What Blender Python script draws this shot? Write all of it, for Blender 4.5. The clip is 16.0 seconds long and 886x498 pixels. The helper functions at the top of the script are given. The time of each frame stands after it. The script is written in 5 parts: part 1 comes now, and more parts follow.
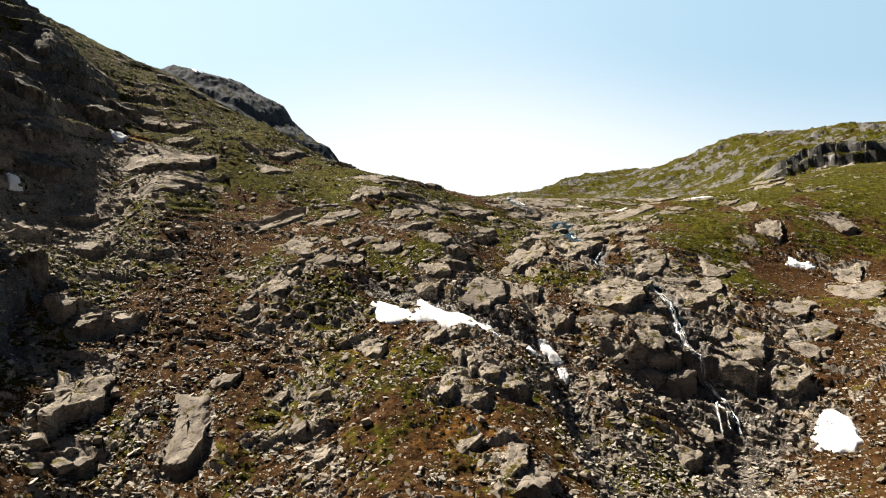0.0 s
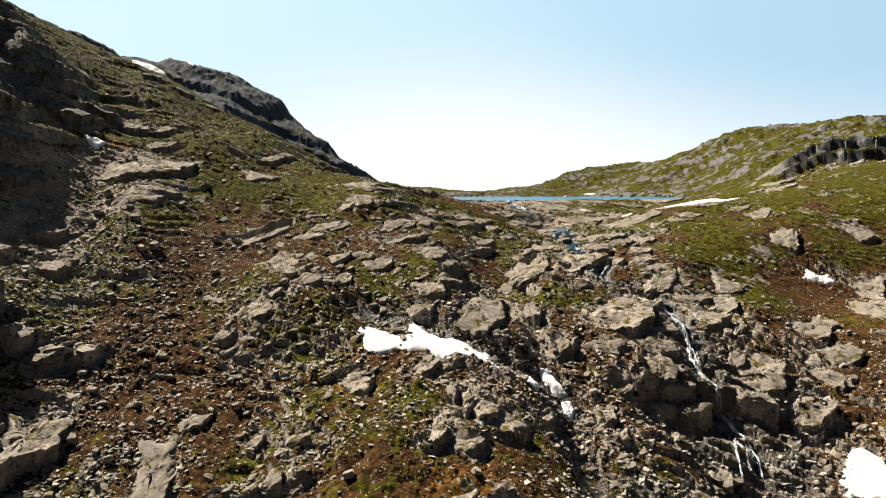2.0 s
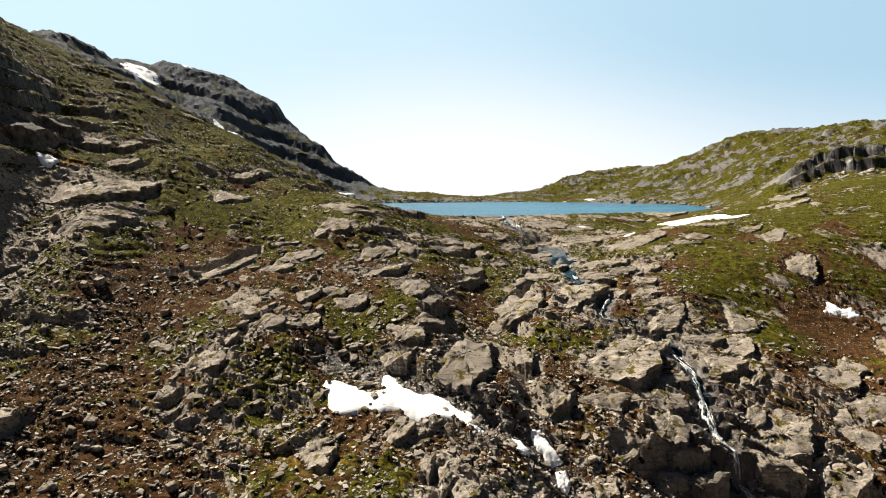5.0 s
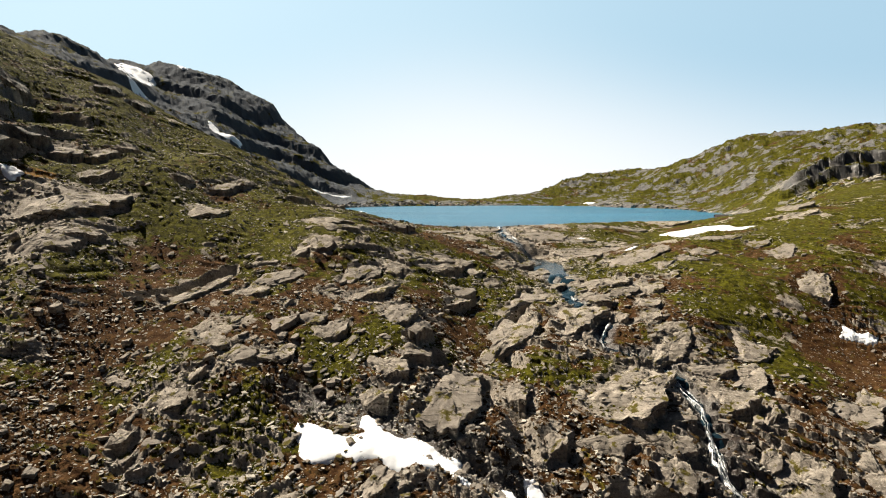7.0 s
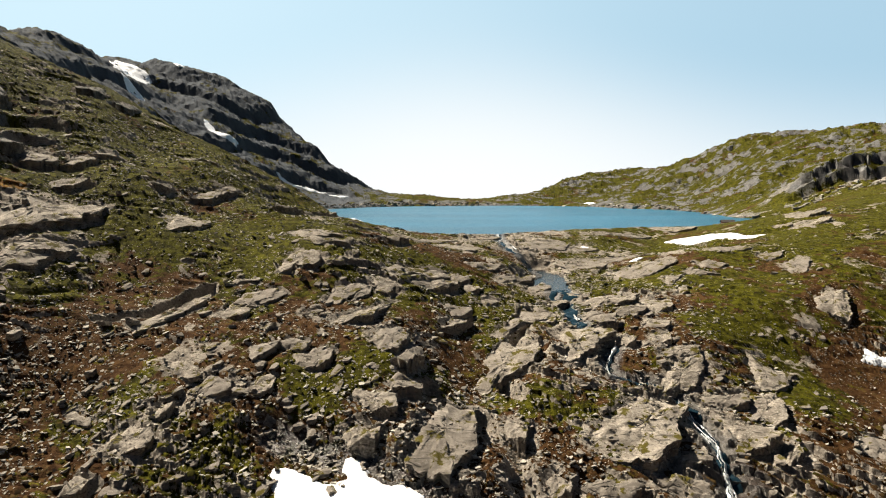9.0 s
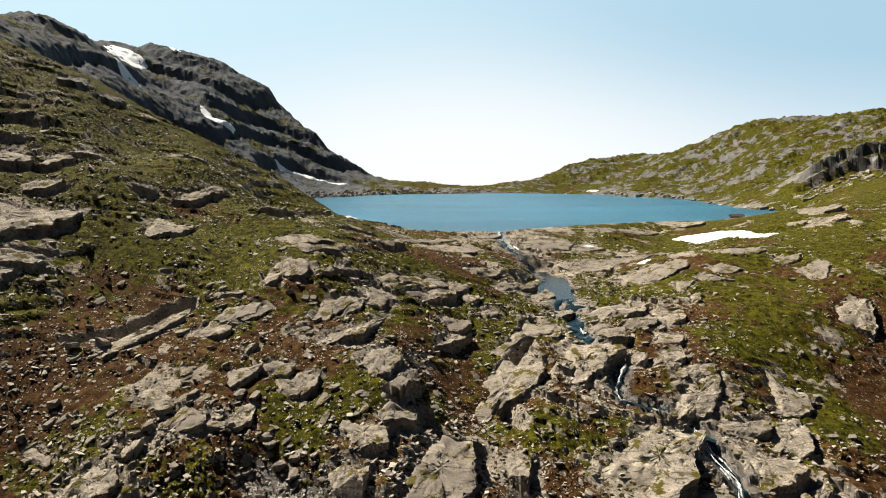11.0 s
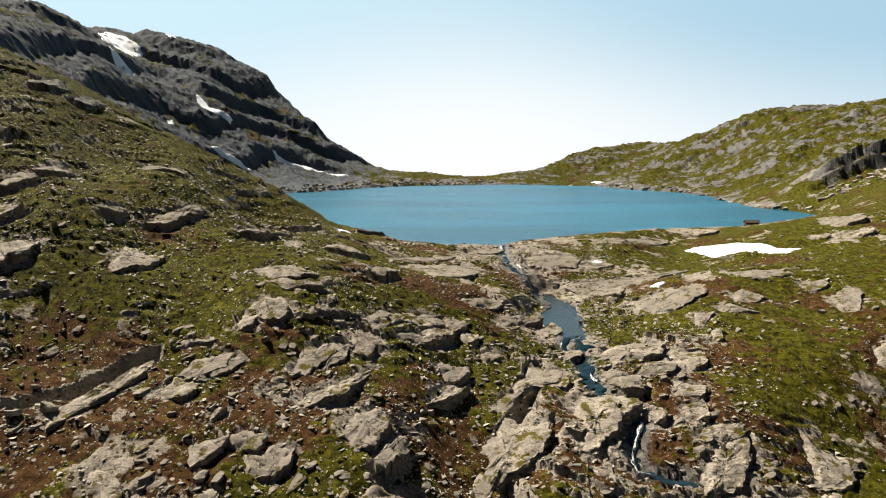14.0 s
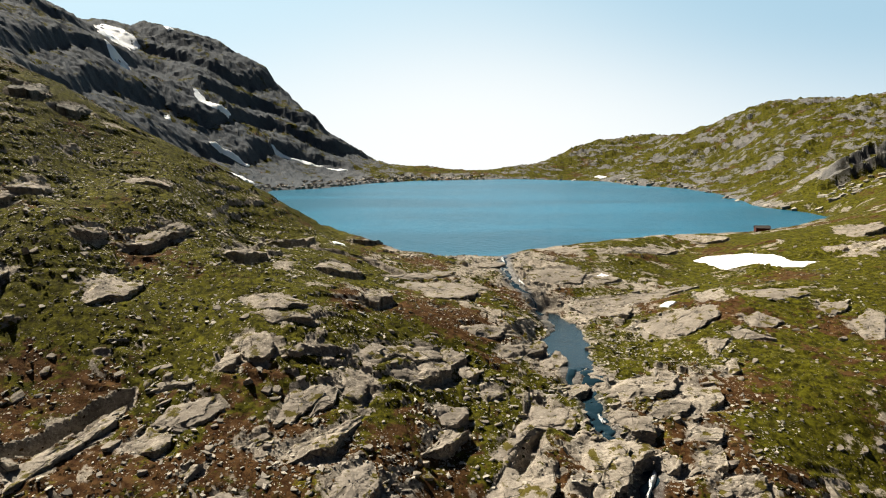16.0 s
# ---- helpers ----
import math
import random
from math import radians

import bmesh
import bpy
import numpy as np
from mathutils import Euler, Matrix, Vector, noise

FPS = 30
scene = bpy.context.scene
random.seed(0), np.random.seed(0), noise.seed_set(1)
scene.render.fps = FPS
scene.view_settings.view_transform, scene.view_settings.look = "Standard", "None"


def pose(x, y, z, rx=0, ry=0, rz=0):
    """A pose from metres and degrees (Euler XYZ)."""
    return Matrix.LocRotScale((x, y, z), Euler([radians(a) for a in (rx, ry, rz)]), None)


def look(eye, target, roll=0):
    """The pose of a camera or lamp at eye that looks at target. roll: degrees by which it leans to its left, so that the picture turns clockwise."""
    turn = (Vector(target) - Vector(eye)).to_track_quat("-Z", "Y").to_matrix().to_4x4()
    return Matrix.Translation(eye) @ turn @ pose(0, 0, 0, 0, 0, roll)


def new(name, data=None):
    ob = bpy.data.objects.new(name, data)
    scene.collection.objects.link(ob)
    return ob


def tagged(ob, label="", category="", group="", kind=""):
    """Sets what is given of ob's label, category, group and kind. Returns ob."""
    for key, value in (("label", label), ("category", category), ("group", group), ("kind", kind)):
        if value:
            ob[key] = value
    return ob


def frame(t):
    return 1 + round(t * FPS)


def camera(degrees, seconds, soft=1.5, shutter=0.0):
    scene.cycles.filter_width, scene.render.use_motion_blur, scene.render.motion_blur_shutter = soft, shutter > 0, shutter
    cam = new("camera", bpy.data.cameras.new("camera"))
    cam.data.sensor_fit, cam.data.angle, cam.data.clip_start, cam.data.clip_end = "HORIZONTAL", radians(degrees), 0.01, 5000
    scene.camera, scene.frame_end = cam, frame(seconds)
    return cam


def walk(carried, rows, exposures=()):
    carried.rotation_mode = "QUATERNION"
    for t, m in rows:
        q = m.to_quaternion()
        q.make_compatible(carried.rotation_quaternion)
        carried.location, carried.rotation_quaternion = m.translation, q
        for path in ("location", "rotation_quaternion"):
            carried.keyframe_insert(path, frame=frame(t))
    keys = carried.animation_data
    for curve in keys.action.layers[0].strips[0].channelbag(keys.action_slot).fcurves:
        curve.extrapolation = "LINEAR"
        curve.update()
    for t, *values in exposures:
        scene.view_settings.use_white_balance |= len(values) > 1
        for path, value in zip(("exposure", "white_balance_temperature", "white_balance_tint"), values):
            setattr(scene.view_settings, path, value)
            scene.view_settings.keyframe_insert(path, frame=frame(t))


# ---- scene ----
cam = camera(68.2, 16.0, soft=1.1)
METRES, EYE, TILT, LEAN, TURN = 80.0, -0.6, -4.12, 0.0, 0.0
ROWS = [
    (0.0, 0.0, 0.0, 0.0, 0.0, 0.0, -0.0),
    (0.5, 0.0032, 0.0309, 0.0174, 0.04, -0.47, 0.04),
    (1.0, 0.0062, 0.0575, 0.0321, 0.06, -0.73, 0.07),
    (1.5, 0.0109, 0.0886, 0.0485, 0.09, -0.76, 0.11),
    (2.0, 0.016, 0.1177, 0.0619, 0.11, -0.73, 0.12),
    (2.5, 0.0231, 0.1494, 0.0769, 0.12, -0.73, 0.11),
    (3.0, 0.0298, 0.1782, 0.0895, 0.12, -0.71, 0.12),
    (3.5, 0.0363, 0.2093, 0.1022, 0.12, -0.69, 0.1),
    (4.0, 0.043, 0.2373, 0.1136, 0.12, -0.67, 0.11),
    (6.5, 0.0768, 0.3776, 0.1715, 0.08, -0.64, -0.02),
    (7.0, 0.0821, 0.4054, 0.1829, 0.07, -0.63, -0.04),
    (7.5, 0.086, 0.4308, 0.1932, 0.05, -0.65, -0.07),
    (8.0, 0.0894, 0.4583, 0.2045, 0.05, -0.71, -0.08),
    (8.5, 0.092, 0.4836, 0.2145, 0.05, -0.77, -0.08),
    (9.0, 0.0945, 0.5108, 0.2271, 0.05, -0.88, -0.11),
    (11.5, 0.1055, 0.644, 0.2971, 0.19, -2.63, -0.08),
    (12.0, 0.1077, 0.671, 0.3138, 0.22, -2.87, -0.08),
    (12.5, 0.1098, 0.6962, 0.3297, 0.25, -3.05, -0.09),
    (13.0, 0.1128, 0.7226, 0.3483, 0.3, -3.27, -0.08),
    (13.5, 0.1153, 0.7472, 0.3656, 0.33, -3.46, -0.1),
    (14.0, 0.1178, 0.7738, 0.3845, 0.39, -3.69, -0.12),
    (14.5, 0.1202, 0.7983, 0.4017, 0.43, -3.89, -0.1),
    (15.0, 0.1222, 0.824, 0.4211, 0.48, -4.14, -0.1),
    (15.5, 0.1241, 0.8482, 0.4384, 0.51, -4.39, -0.08),
    (16.0, 0.1268, 0.8737, 0.4571, 0.56, -4.63, -0.05),
]
walk(cam, [(t, pose(0, 0, EYE, TILT, LEAN, TURN) @ pose(METRES * x, METRES * y, METRES * z, 90 + pitch, roll, yaw)) for t, x, y, z, yaw, pitch, roll in ROWS],
     exposures=[(0.0, 0.68, 6500, 12.5), (4.0, 0.65, 6500, 12), (9.0, 0.55, 6500, 10.5), (16.0, 0.54, 6500, 9.5)])

SUN_AZ, SUN_EL = -48.0, 45.5          # degrees to the right of straight ahead, and above the horizon

# ---- sky, sun and haze ----
world = bpy.data.worlds.new("sky")
scene.world = world
world.use_nodes = True
wn = world.node_tree
sky = wn.nodes.new("ShaderNodeTexSky")
sky.sky_type = 'NISHITA'
sky.sun_disc = False
sky.sun_elevation, sky.sun_rotation = radians(SUN_EL), radians(SUN_AZ)
sky.altitude, sky.air_density, sky.dust_density, sky.ozone_density = 1000, 1.0, 2.0, 1.5
wn.links.new(sky.outputs[0], wn.nodes["Background"].inputs[0])
wn.nodes["Background"].inputs[1].default_value = 0.016

sun_data = bpy.data.lights.new("sun", 'SUN')
sun_data.energy, sun_data.angle, sun_data.color = 8.15, radians(0.53), (1.0, 0.915, 0.765)
sun = new("sun", sun_data)
_a, _e = radians(SUN_AZ), radians(SUN_EL)
sun.matrix_world = look((1000 * math.sin(_a) * math.cos(_e), 1000 * math.cos(_a) * math.cos(_e), 1000 * math.sin(_e)), (0, 0, 0))


# ---- materials ----
def node(nt, kind, **values):
    n = nt.nodes.new("ShaderNode" + kind)
    for key, v in values.items():
        n.inputs[key.replace("_", " ")].default_value = v
    return n


class Mat:
    """A small builder for node materials, in world-sized object coordinates."""

    def __init__(self, name, where="Object"):
        self.m = bpy.data.materials.new(name)
        self.m.use_nodes = True
        self.nt = self.m.node_tree
        self.bsdf = self.nt.nodes["Principled BSDF"]
        self.out = self.nt.nodes["Material Output"]
        if where == "World":
            self.co = self.nt.nodes.new("ShaderNodeNewGeometry").outputs["Position"]
        else:
            self.co = self.nt.nodes.new("ShaderNodeTexCoord").outputs[where]

    def link(self, a, b):
        self.nt.links.new(a, b)

    def put(self, sock, v):
        if hasattr(v, "is_output"):
            self.link(v, sock)
        else:
            sock.default_value = v

    def stretch(self, sx, sy, sz, turn=0.0):
        n = self.nt.nodes.new("ShaderNodeMapping")
        self.link(self.co, n.inputs[0])
        n.inputs["Rotation"].default_value = (0, 0, radians(turn))
        n.inputs["Scale"].default_value = (sx, sy, sz)
        return n.outputs[0]

    def noise(self, scale, detail=4.0, rough=0.55, co=None, out=0):
        n = self.nt.nodes.new("ShaderNodeTexNoise")
        self.link(co or self.co, n.inputs["Vector"])
        n.inputs["Scale"].default_value, n.inputs["Detail"].default_value, n.inputs["Roughness"].default_value = scale, detail, rough
        return n.outputs[out]

    def voronoi(self, scale, feature='F1', co=None, out="Distance", rand=1.0):
        n = self.nt.nodes.new("ShaderNodeTexVoronoi")
        n.feature = feature
        self.link(co or self.co, n.inputs["Vector"])
        n.inputs["Scale"].default_value = scale
        n.inputs["Randomness"].default_value = rand
        return n.outputs[out]

    def attr(self, name):
        n = self.nt.nodes.new("ShaderNodeAttribute")
        n.attribute_name = name
        return n.outputs["Fac"]

    def math(self, op, a, b=0.0, clamp=False):
        n = self.nt.nodes.new("ShaderNodeMath")
        n.operation, n.use_clamp = op, clamp
        self.put(n.inputs[0], a)
        self.put(n.inputs[1], b)
        return n.outputs[0]

    def step(self, v, lo, hi, a=0.0, b=1.0):
        n = self.nt.nodes.new("ShaderNodeMapRange")
        n.interpolation_type = 'SMOOTHSTEP'
        self.put(n.inputs[0], v)
        for i, x in enumerate((lo, hi, a, b)):
            n.inputs[1 + i].default_value = x
        return n.outputs[0]

    def mix(self, f, a, b, mode='MIX'):
        n = self.nt.nodes.new("ShaderNodeMix")
        n.data_type, n.blend_type = 'RGBA', mode
        self.put(n.inputs[0], f)
        for sock, v in ((n.inputs[6], a), (n.inputs[7], b)):
            self.put(sock, (*v, 1.0) if isinstance(v, tuple) and len(v) == 3 else v)
        return n.outputs[2]

    def random(self):
        return self.nt.nodes.new("ShaderNodeObjectInfo").outputs["Random"]

    def island(self):
        return self.nt.nodes.new("ShaderNodeNewGeometry").outputs["Random Per Island"]

    def finish(self, colour, rough=0.9, height=None, strength=0.5, distance=0.1, spec=0.25):
        self.put(self.bsdf.inputs["Base Color"], (*colour, 1.0) if isinstance(colour, tuple) else colour)
        self.put(self.bsdf.inputs["Roughness"], rough)
        self.put(self.bsdf.inputs["Specular IOR Level"], spec)
        if height is not None:
            b = self.nt.nodes.new("ShaderNodeBump")
            b.inputs["Strength"].default_value, b.inputs["Distance"].default_value = strength, distance
            self.link(height, b.inputs["Height"])
            self.link(b.outputs[0], self.bsdf.inputs["Normal"])
        return self.m


def rock_colour(k, vary=None):
    """Weathered gneiss: grey-tan, darker stains and pale lichen."""
    big = k.noise(0.3, 5.0, 0.6)
    fine = k.noise(3.0, 6.0, 0.65)
    c = k.mix(k.step(big, 0.35, 0.65), (0.165, 0.141, 0.114), (0.312, 0.271, 0.221))
    c = k.mix(k.step(fine, 0.53, 0.7), c, (0.42, 0.385, 0.328))
    c = k.mix(k.step(fine, 0.47, 0.32), c, (0.085, 0.074, 0.06))
    band = k.noise(1.0, 3.0, 0.6, k.stretch(0.35, 2.2, 3.0, 32))
    c = k.mix(k.math('MULTIPLY', k.step(band, 0.54, 0.66), 0.7), c, (0.1, 0.086, 0.068))
    streak = k.noise(0.9, 4.0, 0.6, k.stretch(1, 1, 0.18))
    c = k.mix(k.math('MULTIPLY', k.step(streak, 0.58, 0.74), 0.6), c, (0.13, 0.108, 0.085))
    if vary is not None:
        c = k.mix(k.step(vary, 0.1, 1.0, 0.0, 0.6), c, (0.165, 0.143, 0.12))
    return c, fine


def ground_material():
    k = Mat("mountain_ground")
    rockc, fine = rock_colour(k)
    n1 = k.noise(0.09, 5.0, 0.6)
    n2 = k.noise(0.8, 6.0, 0.65)
    n3 = k.noise(5.0, 5.0, 0.7)
    green = k.mix(k.step(n2, 0.35, 0.68), (0.018, 0.0172, 0.002), (0.084, 0.079, 0.006))
    green = k.mix(k.step(n3, 0.58, 0.76), green, (0.145, 0.128, 0.016))
    brown = k.mix(k.step(n2, 0.35, 0.65), (0.031, 0.0135, 0.005), (0.08, 0.042, 0.016))
    brown = k.mix(k.step(n3, 0.58, 0.78), brown, (0.14, 0.092, 0.045))
    rust = k.mix(k.step(n2, 0.4, 0.7), (0.12, 0.05, 0.012), (0.19, 0.095, 0.014))
    g = k.math('ADD', k.attr("green"), k.math('MULTIPLY', k.math('SUBTRACT', k.noise(0.45, 6.0, 0.7), 0.5), 2.6))
    c = k.mix(k.step(g, 0.38, 0.62), brown, green)
    moss = k.math('MULTIPLY', k.step(k.noise(0.22, 4.0, 0.6), 0.6, 0.68), k.step(n3, 0.35, 0.6))
    c = k.mix(k.math('MULTIPLY', moss, 0.75), c, (0.125, 0.118, 0.008))
    r = k.math('ADD', k.attr("rust"), k.math('MULTIPLY', k.math('SUBTRACT', n2, 0.5), 1.2))
    c = k.mix(k.step(r, 0.45, 0.85, 0.0, 0.8), c, rust)
    # scattered dark pits: small shadows between stones and tufts, painted in
    shade_pits = k.noise(1.1, 5.0, 0.7)
    c = k.mix(k.step(shade_pits, 0.43, 0.34), c, (0.014, 0.009, 0.005))
    # loose stones lying in the heath
    bent = k.mix(0.35, k.co, k.noise(0.9, 3.0, 0.6, None, 1), 'ADD')
    v = k.voronoi(1.3, co=bent)
    vr = k.voronoi(1.3, co=bent, out="Color")
    sep = k.nt.nodes.new("ShaderNodeSeparateColor")
    k.link(vr, sep.inputs[0])
    many = k.math('MULTIPLY', k.math('MULTIPLY', k.attr("scree"), k.attr("scree")), k.step(n1, 0.35, 0.65, 0.1, 0.6))
    pick = k.math('LESS_THAN', sep.outputs[0], many)
    stone = k.math('MULTIPLY', k.math('MULTIPLY', pick, k.math('SUBTRACT', 1.0, k.attr("shade_tone"), True)), k.step(v, 0.38, 0.3))
    stonec = k.mix(sep.outputs[1], (0.13, 0.115, 0.095), (0.33, 0.295, 0.245))
    c = k.mix(stone, c, stonec)
    v2 = k.voronoi(3.1, co=bent)
    sep2 = k.nt.nodes.new("ShaderNodeSeparateColor")
    k.link(k.voronoi(3.1, co=bent, out="Color"), sep2.inputs[0])
    pebble = k.math('MULTIPLY', k.math('SUBTRACT', 1.0, k.attr("shade_tone"), True), k.math('LESS_THAN', sep2.outputs[0], k.step(k.noise(0.3, 4.0, 0.6), 0.4, 0.7, 0.06, 0.42)))
    pebble = k.math('MULTIPLY', pebble, k.step(k.attr("scree"), 0.05, 0.4, 0.3, 1.0))
    pebble = k.math('MULTIPLY', pebble, k.step(v2, 0.42, 0.3))
    c = k.mix(pebble, c, k.mix(sep2.outputs[1], (0.1, 0.088, 0.072), (0.4, 0.355, 0.29)))
    # blue-grey of shaded, hazy rock laid over the rock's own colour
    rockc = k.mix(k.math('MULTIPLY', k.attr("shade_tone"), k.step(n2, 0.3, 0.7, 1.0, 0.75)), rockc, k.mix(k.step(fine, 0.3, 0.7), (0.02, 0.029, 0.041), (0.073, 0.091, 0.114)))
    rk = k.math('ADD', k.attr("rock"), k.math('MULTIPLY', k.math('SUBTRACT', n2, 0.5), 0.9))
    mottle = k.math('MULTIPLY', k.math('SUBTRACT', k.noise(0.17, 7.0, 0.72), 0.5), 1.5)
    rk = k.math('ADD', rk, k.math('MULTIPLY', mottle, k.attr("shade_tone")))
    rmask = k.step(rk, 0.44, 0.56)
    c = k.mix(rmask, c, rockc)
    # damp ground, and the shade painted on cliff and gorge, both darken here
    wet_shade = k.math('ADD', k.attr("wet_shade"), k.math('MULTIPLY', k.math('SUBTRACT', n2, 0.5), 0.6))
    wmask = k.step(wet_shade, 0.4, 0.7)
    c = k.mix(k.math('MULTIPLY', wmask, 0.72), c, (0.025, 0.021, 0.018))
    rough = k.step(wmask, 0.0, 1.0, 0.92, 0.42)
    hgt = k.math('ADD', k.math('MULTIPLY', n3, 0.5), k.math('ADD', k.math('MULTIPLY', n2, 1.0), k.math('ADD', k.math('MULTIPLY', stone, 0.9), k.math('MULTIPLY', pebble, 0.5))))
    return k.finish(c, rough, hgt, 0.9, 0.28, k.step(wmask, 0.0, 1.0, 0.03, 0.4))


def rock_material(name="weathered_rock"):
    k = Mat(name, "World")
    c, fine = rock_colour(k, k.random())
    crack = k.voronoi(0.3, 'DISTANCE_TO_EDGE', k.stretch(0.6, 1.5, 2.0, 40))
    line = k.step(crack, 0.012, 0.035)
    line = k.math('MAXIMUM', line, k.step(k.noise(0.5, 3.0), 0.42, 0.52))
    c = k.mix(line, (0.07, 0.062, 0.052), c)
    geo = k.nt.nodes.new("ShaderNodeNewGeometry")
    sep = k.nt.nodes.new("ShaderNodeSeparateXYZ")
    k.link(geo.outputs["Normal"], sep.inputs[0])
    patch = k.math('MULTIPLY', k.step(k.noise(0.45, 5.0, 0.65), 0.55, 0.61), k.step(sep.outputs[2], 0.7, 0.85))
    c = k.mix(patch, c, k.mix(fine, (0.035, 0.03, 0.005), (0.1, 0.08, 0.012)))
    hgt = k.math('ADD', k.math('MULTIPLY', fine, 0.6), k.math('MULTIPLY', line, 0.5))
    return k.finish(c, 0.9, hgt, 0.8, 0.2, 0.1)


def cliff_material():
    # darker copy of the rock, with the cliff's shade put into its colour
    k = Mat("shade_dark_rock", "World")
    big = k.noise(0.5, 6.0, 0.65)
    fine = k.noise(3.5, 5.0, 0.65)
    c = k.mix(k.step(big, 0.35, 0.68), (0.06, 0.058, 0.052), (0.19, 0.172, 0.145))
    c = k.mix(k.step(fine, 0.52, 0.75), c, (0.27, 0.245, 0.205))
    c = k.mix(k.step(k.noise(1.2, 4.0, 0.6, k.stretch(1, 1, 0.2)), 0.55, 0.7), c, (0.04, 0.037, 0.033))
    return k.finish(c, 0.9, k.math('ADD', k.math('MULTIPLY', fine, 0.6), big), 0.9, 0.25, 0.1)


def tuft_material(name, dark, light):
    k = Mat(name, "World")
    n = k.noise(0.6, 4.0, 0.6)
    c = k.mix(k.island(), dark, light)
    c = k.mix(k.step(n, 0.4, 0.65), c, tuple(v * 0.7 for v in dark))
    return k.finish(c, 0.95, k.noise(9.0, 3.0), 0.5, 0.05, 0.03)


def stone_material():
    k = Mat("loose_stone", "World")
    fine = k.noise(4.0, 5.0, 0.65)
    v = k.island()
    c = k.mix(v, (0.12, 0.108, 0.092), (0.46, 0.42, 0.355))
    c = k.mix(k.step(fine, 0.45, 0.7), c, (0.19, 0.168, 0.14))
    return k.finish(c, 0.9, fine, 0.6, 0.08, 0.1)


def snow_material():
    k = Mat("old_snow", "World")
    n = k.noise(0.8, 6.0, 0.7)
    c = k.mix(k.step(n, 0.45, 0.75), (0.86, 0.88, 0.9), (0.7, 0.71, 0.72))
    return k.finish(c, 0.6, k.noise(1.5, 4.0), 0.35, 0.12, 0.3)


def water_material(name, deep, rough, size, amount):
    k = Mat(name, "World")
    n = k.noise(size, 4.0, 0.6, k.stretch(1.0, 1.8, 1.0, 15))
    big = k.noise(0.012, 3.0, 0.5, k.stretch(0.4, 1.6, 1.0))
    c = k.mix(k.step(big, 0.38, 0.66), tuple(v * 0.8 for v in deep), tuple(v * 1.3 for v in deep))
    gust = k.noise(0.09, 4.0, 0.65, k.stretch(0.5, 1.6, 1.0, 10))
    c = k.mix(k.step(gust, 0.5, 0.62, 0.0, 0.45), c, tuple(v * 0.6 for v in deep))
    m = k.finish(c, rough, n, amount, 0.5, 0.25)
    k.bsdf.inputs["IOR"].default_value = 1.33
    return m


def foam_material():
    k = Mat("white_water", "World")
    n = k.noise(2.2, 5.0, 0.7, k.stretch(1.0, 1.0, 0.35))
    c = k.mix(k.step(n, 0.4, 0.6), (0.2, 0.21, 0.21), (0.74, 0.76, 0.77))
    return k.finish(c, 0.4, n, 0.6, 0.1, 0.5)


GROUND, ROCK, CLIFF, STONE, SNOW = ground_material(), rock_material(), cliff_material(), stone_material(), snow_material()
MOSS = tuft_material("moss_cushions", (0.026, 0.025, 0.004), (0.104, 0.093, 0.009))
HEATH = tuft_material("brown_heath", (0.028, 0.016, 0.006), (0.085, 0.054, 0.021))
LAKE = water_material("lake_water", (0.006, 0.09, 0.152), 0.3, 0.3, 1.0)
STREAM = water_material("stream_water", (0.01, 0.026, 0.038), 0.06, 1.4, 0.2)
FOAM = foam_material()


# ---- relief: noise and landforms ----
def lattice(ix, iy, seed):
    """A random number from 0 to 1 for each whole-numbered place."""
    h = (ix.astype(np.int64) * 374761393 + iy.astype(np.int64) * 668265263 + seed * 974711) & 0xFFFFFFFF
    h = ((h ^ (h >> 13)) * 1274126177) & 0xFFFFFFFF
    h = ((h ^ (h >> 16)) * 2246822519) & 0xFFFFFFFF
    return ((h ^ (h >> 15)) & 0xFFFFFF) / 16777215.0


def perlin(x, y, seed=0):
    ix, iy = np.floor(x), np.floor(y)
    fx, fy = x - ix, y - iy
    u, v = fx * fx * fx * (fx * (fx * 6 - 15) + 10), fy * fy * fy * (fy * (fy * 6 - 15) + 10)

    def corner(dx, dy):
        a = lattice(ix + dx, iy + dy, seed) * 6.28318
        return np.cos(a) * (fx - dx) + np.sin(a) * (fy - dy)
    top = corner(0, 0) * (1 - u) + corner(1, 0) * u
    bot = corner(0, 1) * (1 - u) + corner(1, 1) * u
    return (top * (1 - v) + bot * v) * 1.5


def fbm(x, y, size, octaves=4, seed=0, gain=0.5):
    out, amp, f = 0.0, 1.0, 1.0 / size
    for i in range(octaves):
        out = out + amp * perlin(x * f + 17.3 * i, y * f - 9.1 * i, seed + i)
        amp, f = amp * gain, f * 2.03
    return out


def blocks(x, y, seed=0):
    """Broken rock: for each place the random number of its block, and how near it is to a joint (0)."""
    ix, iy = np.floor(x), np.floor(y)
    best, second, ident = np.full(x.shape, 9.0), np.full(x.shape, 9.0), np.zeros(x.shape)
    for dx in (-1, 0, 1):
        for dy in (-1, 0, 1):
            cx, cy = ix + dx, iy + dy
            px, py = cx + lattice(cx, cy, seed), cy + lattice(cx, cy, seed + 1)
            d = np.hypot(px - x, py - y)
            nearer = d < best
            second = np.where(nearer, best, np.minimum(second, d))
            ident = np.where(nearer, lattice(cx, cy, seed + 2), ident)
            best = np.where(nearer, d, best)
    return ident, second - best


def smooth(v, lo, hi):
    f = np.clip((v - lo) / (hi - lo), 0, 1)
    return f * f * (3 - 2 * f)


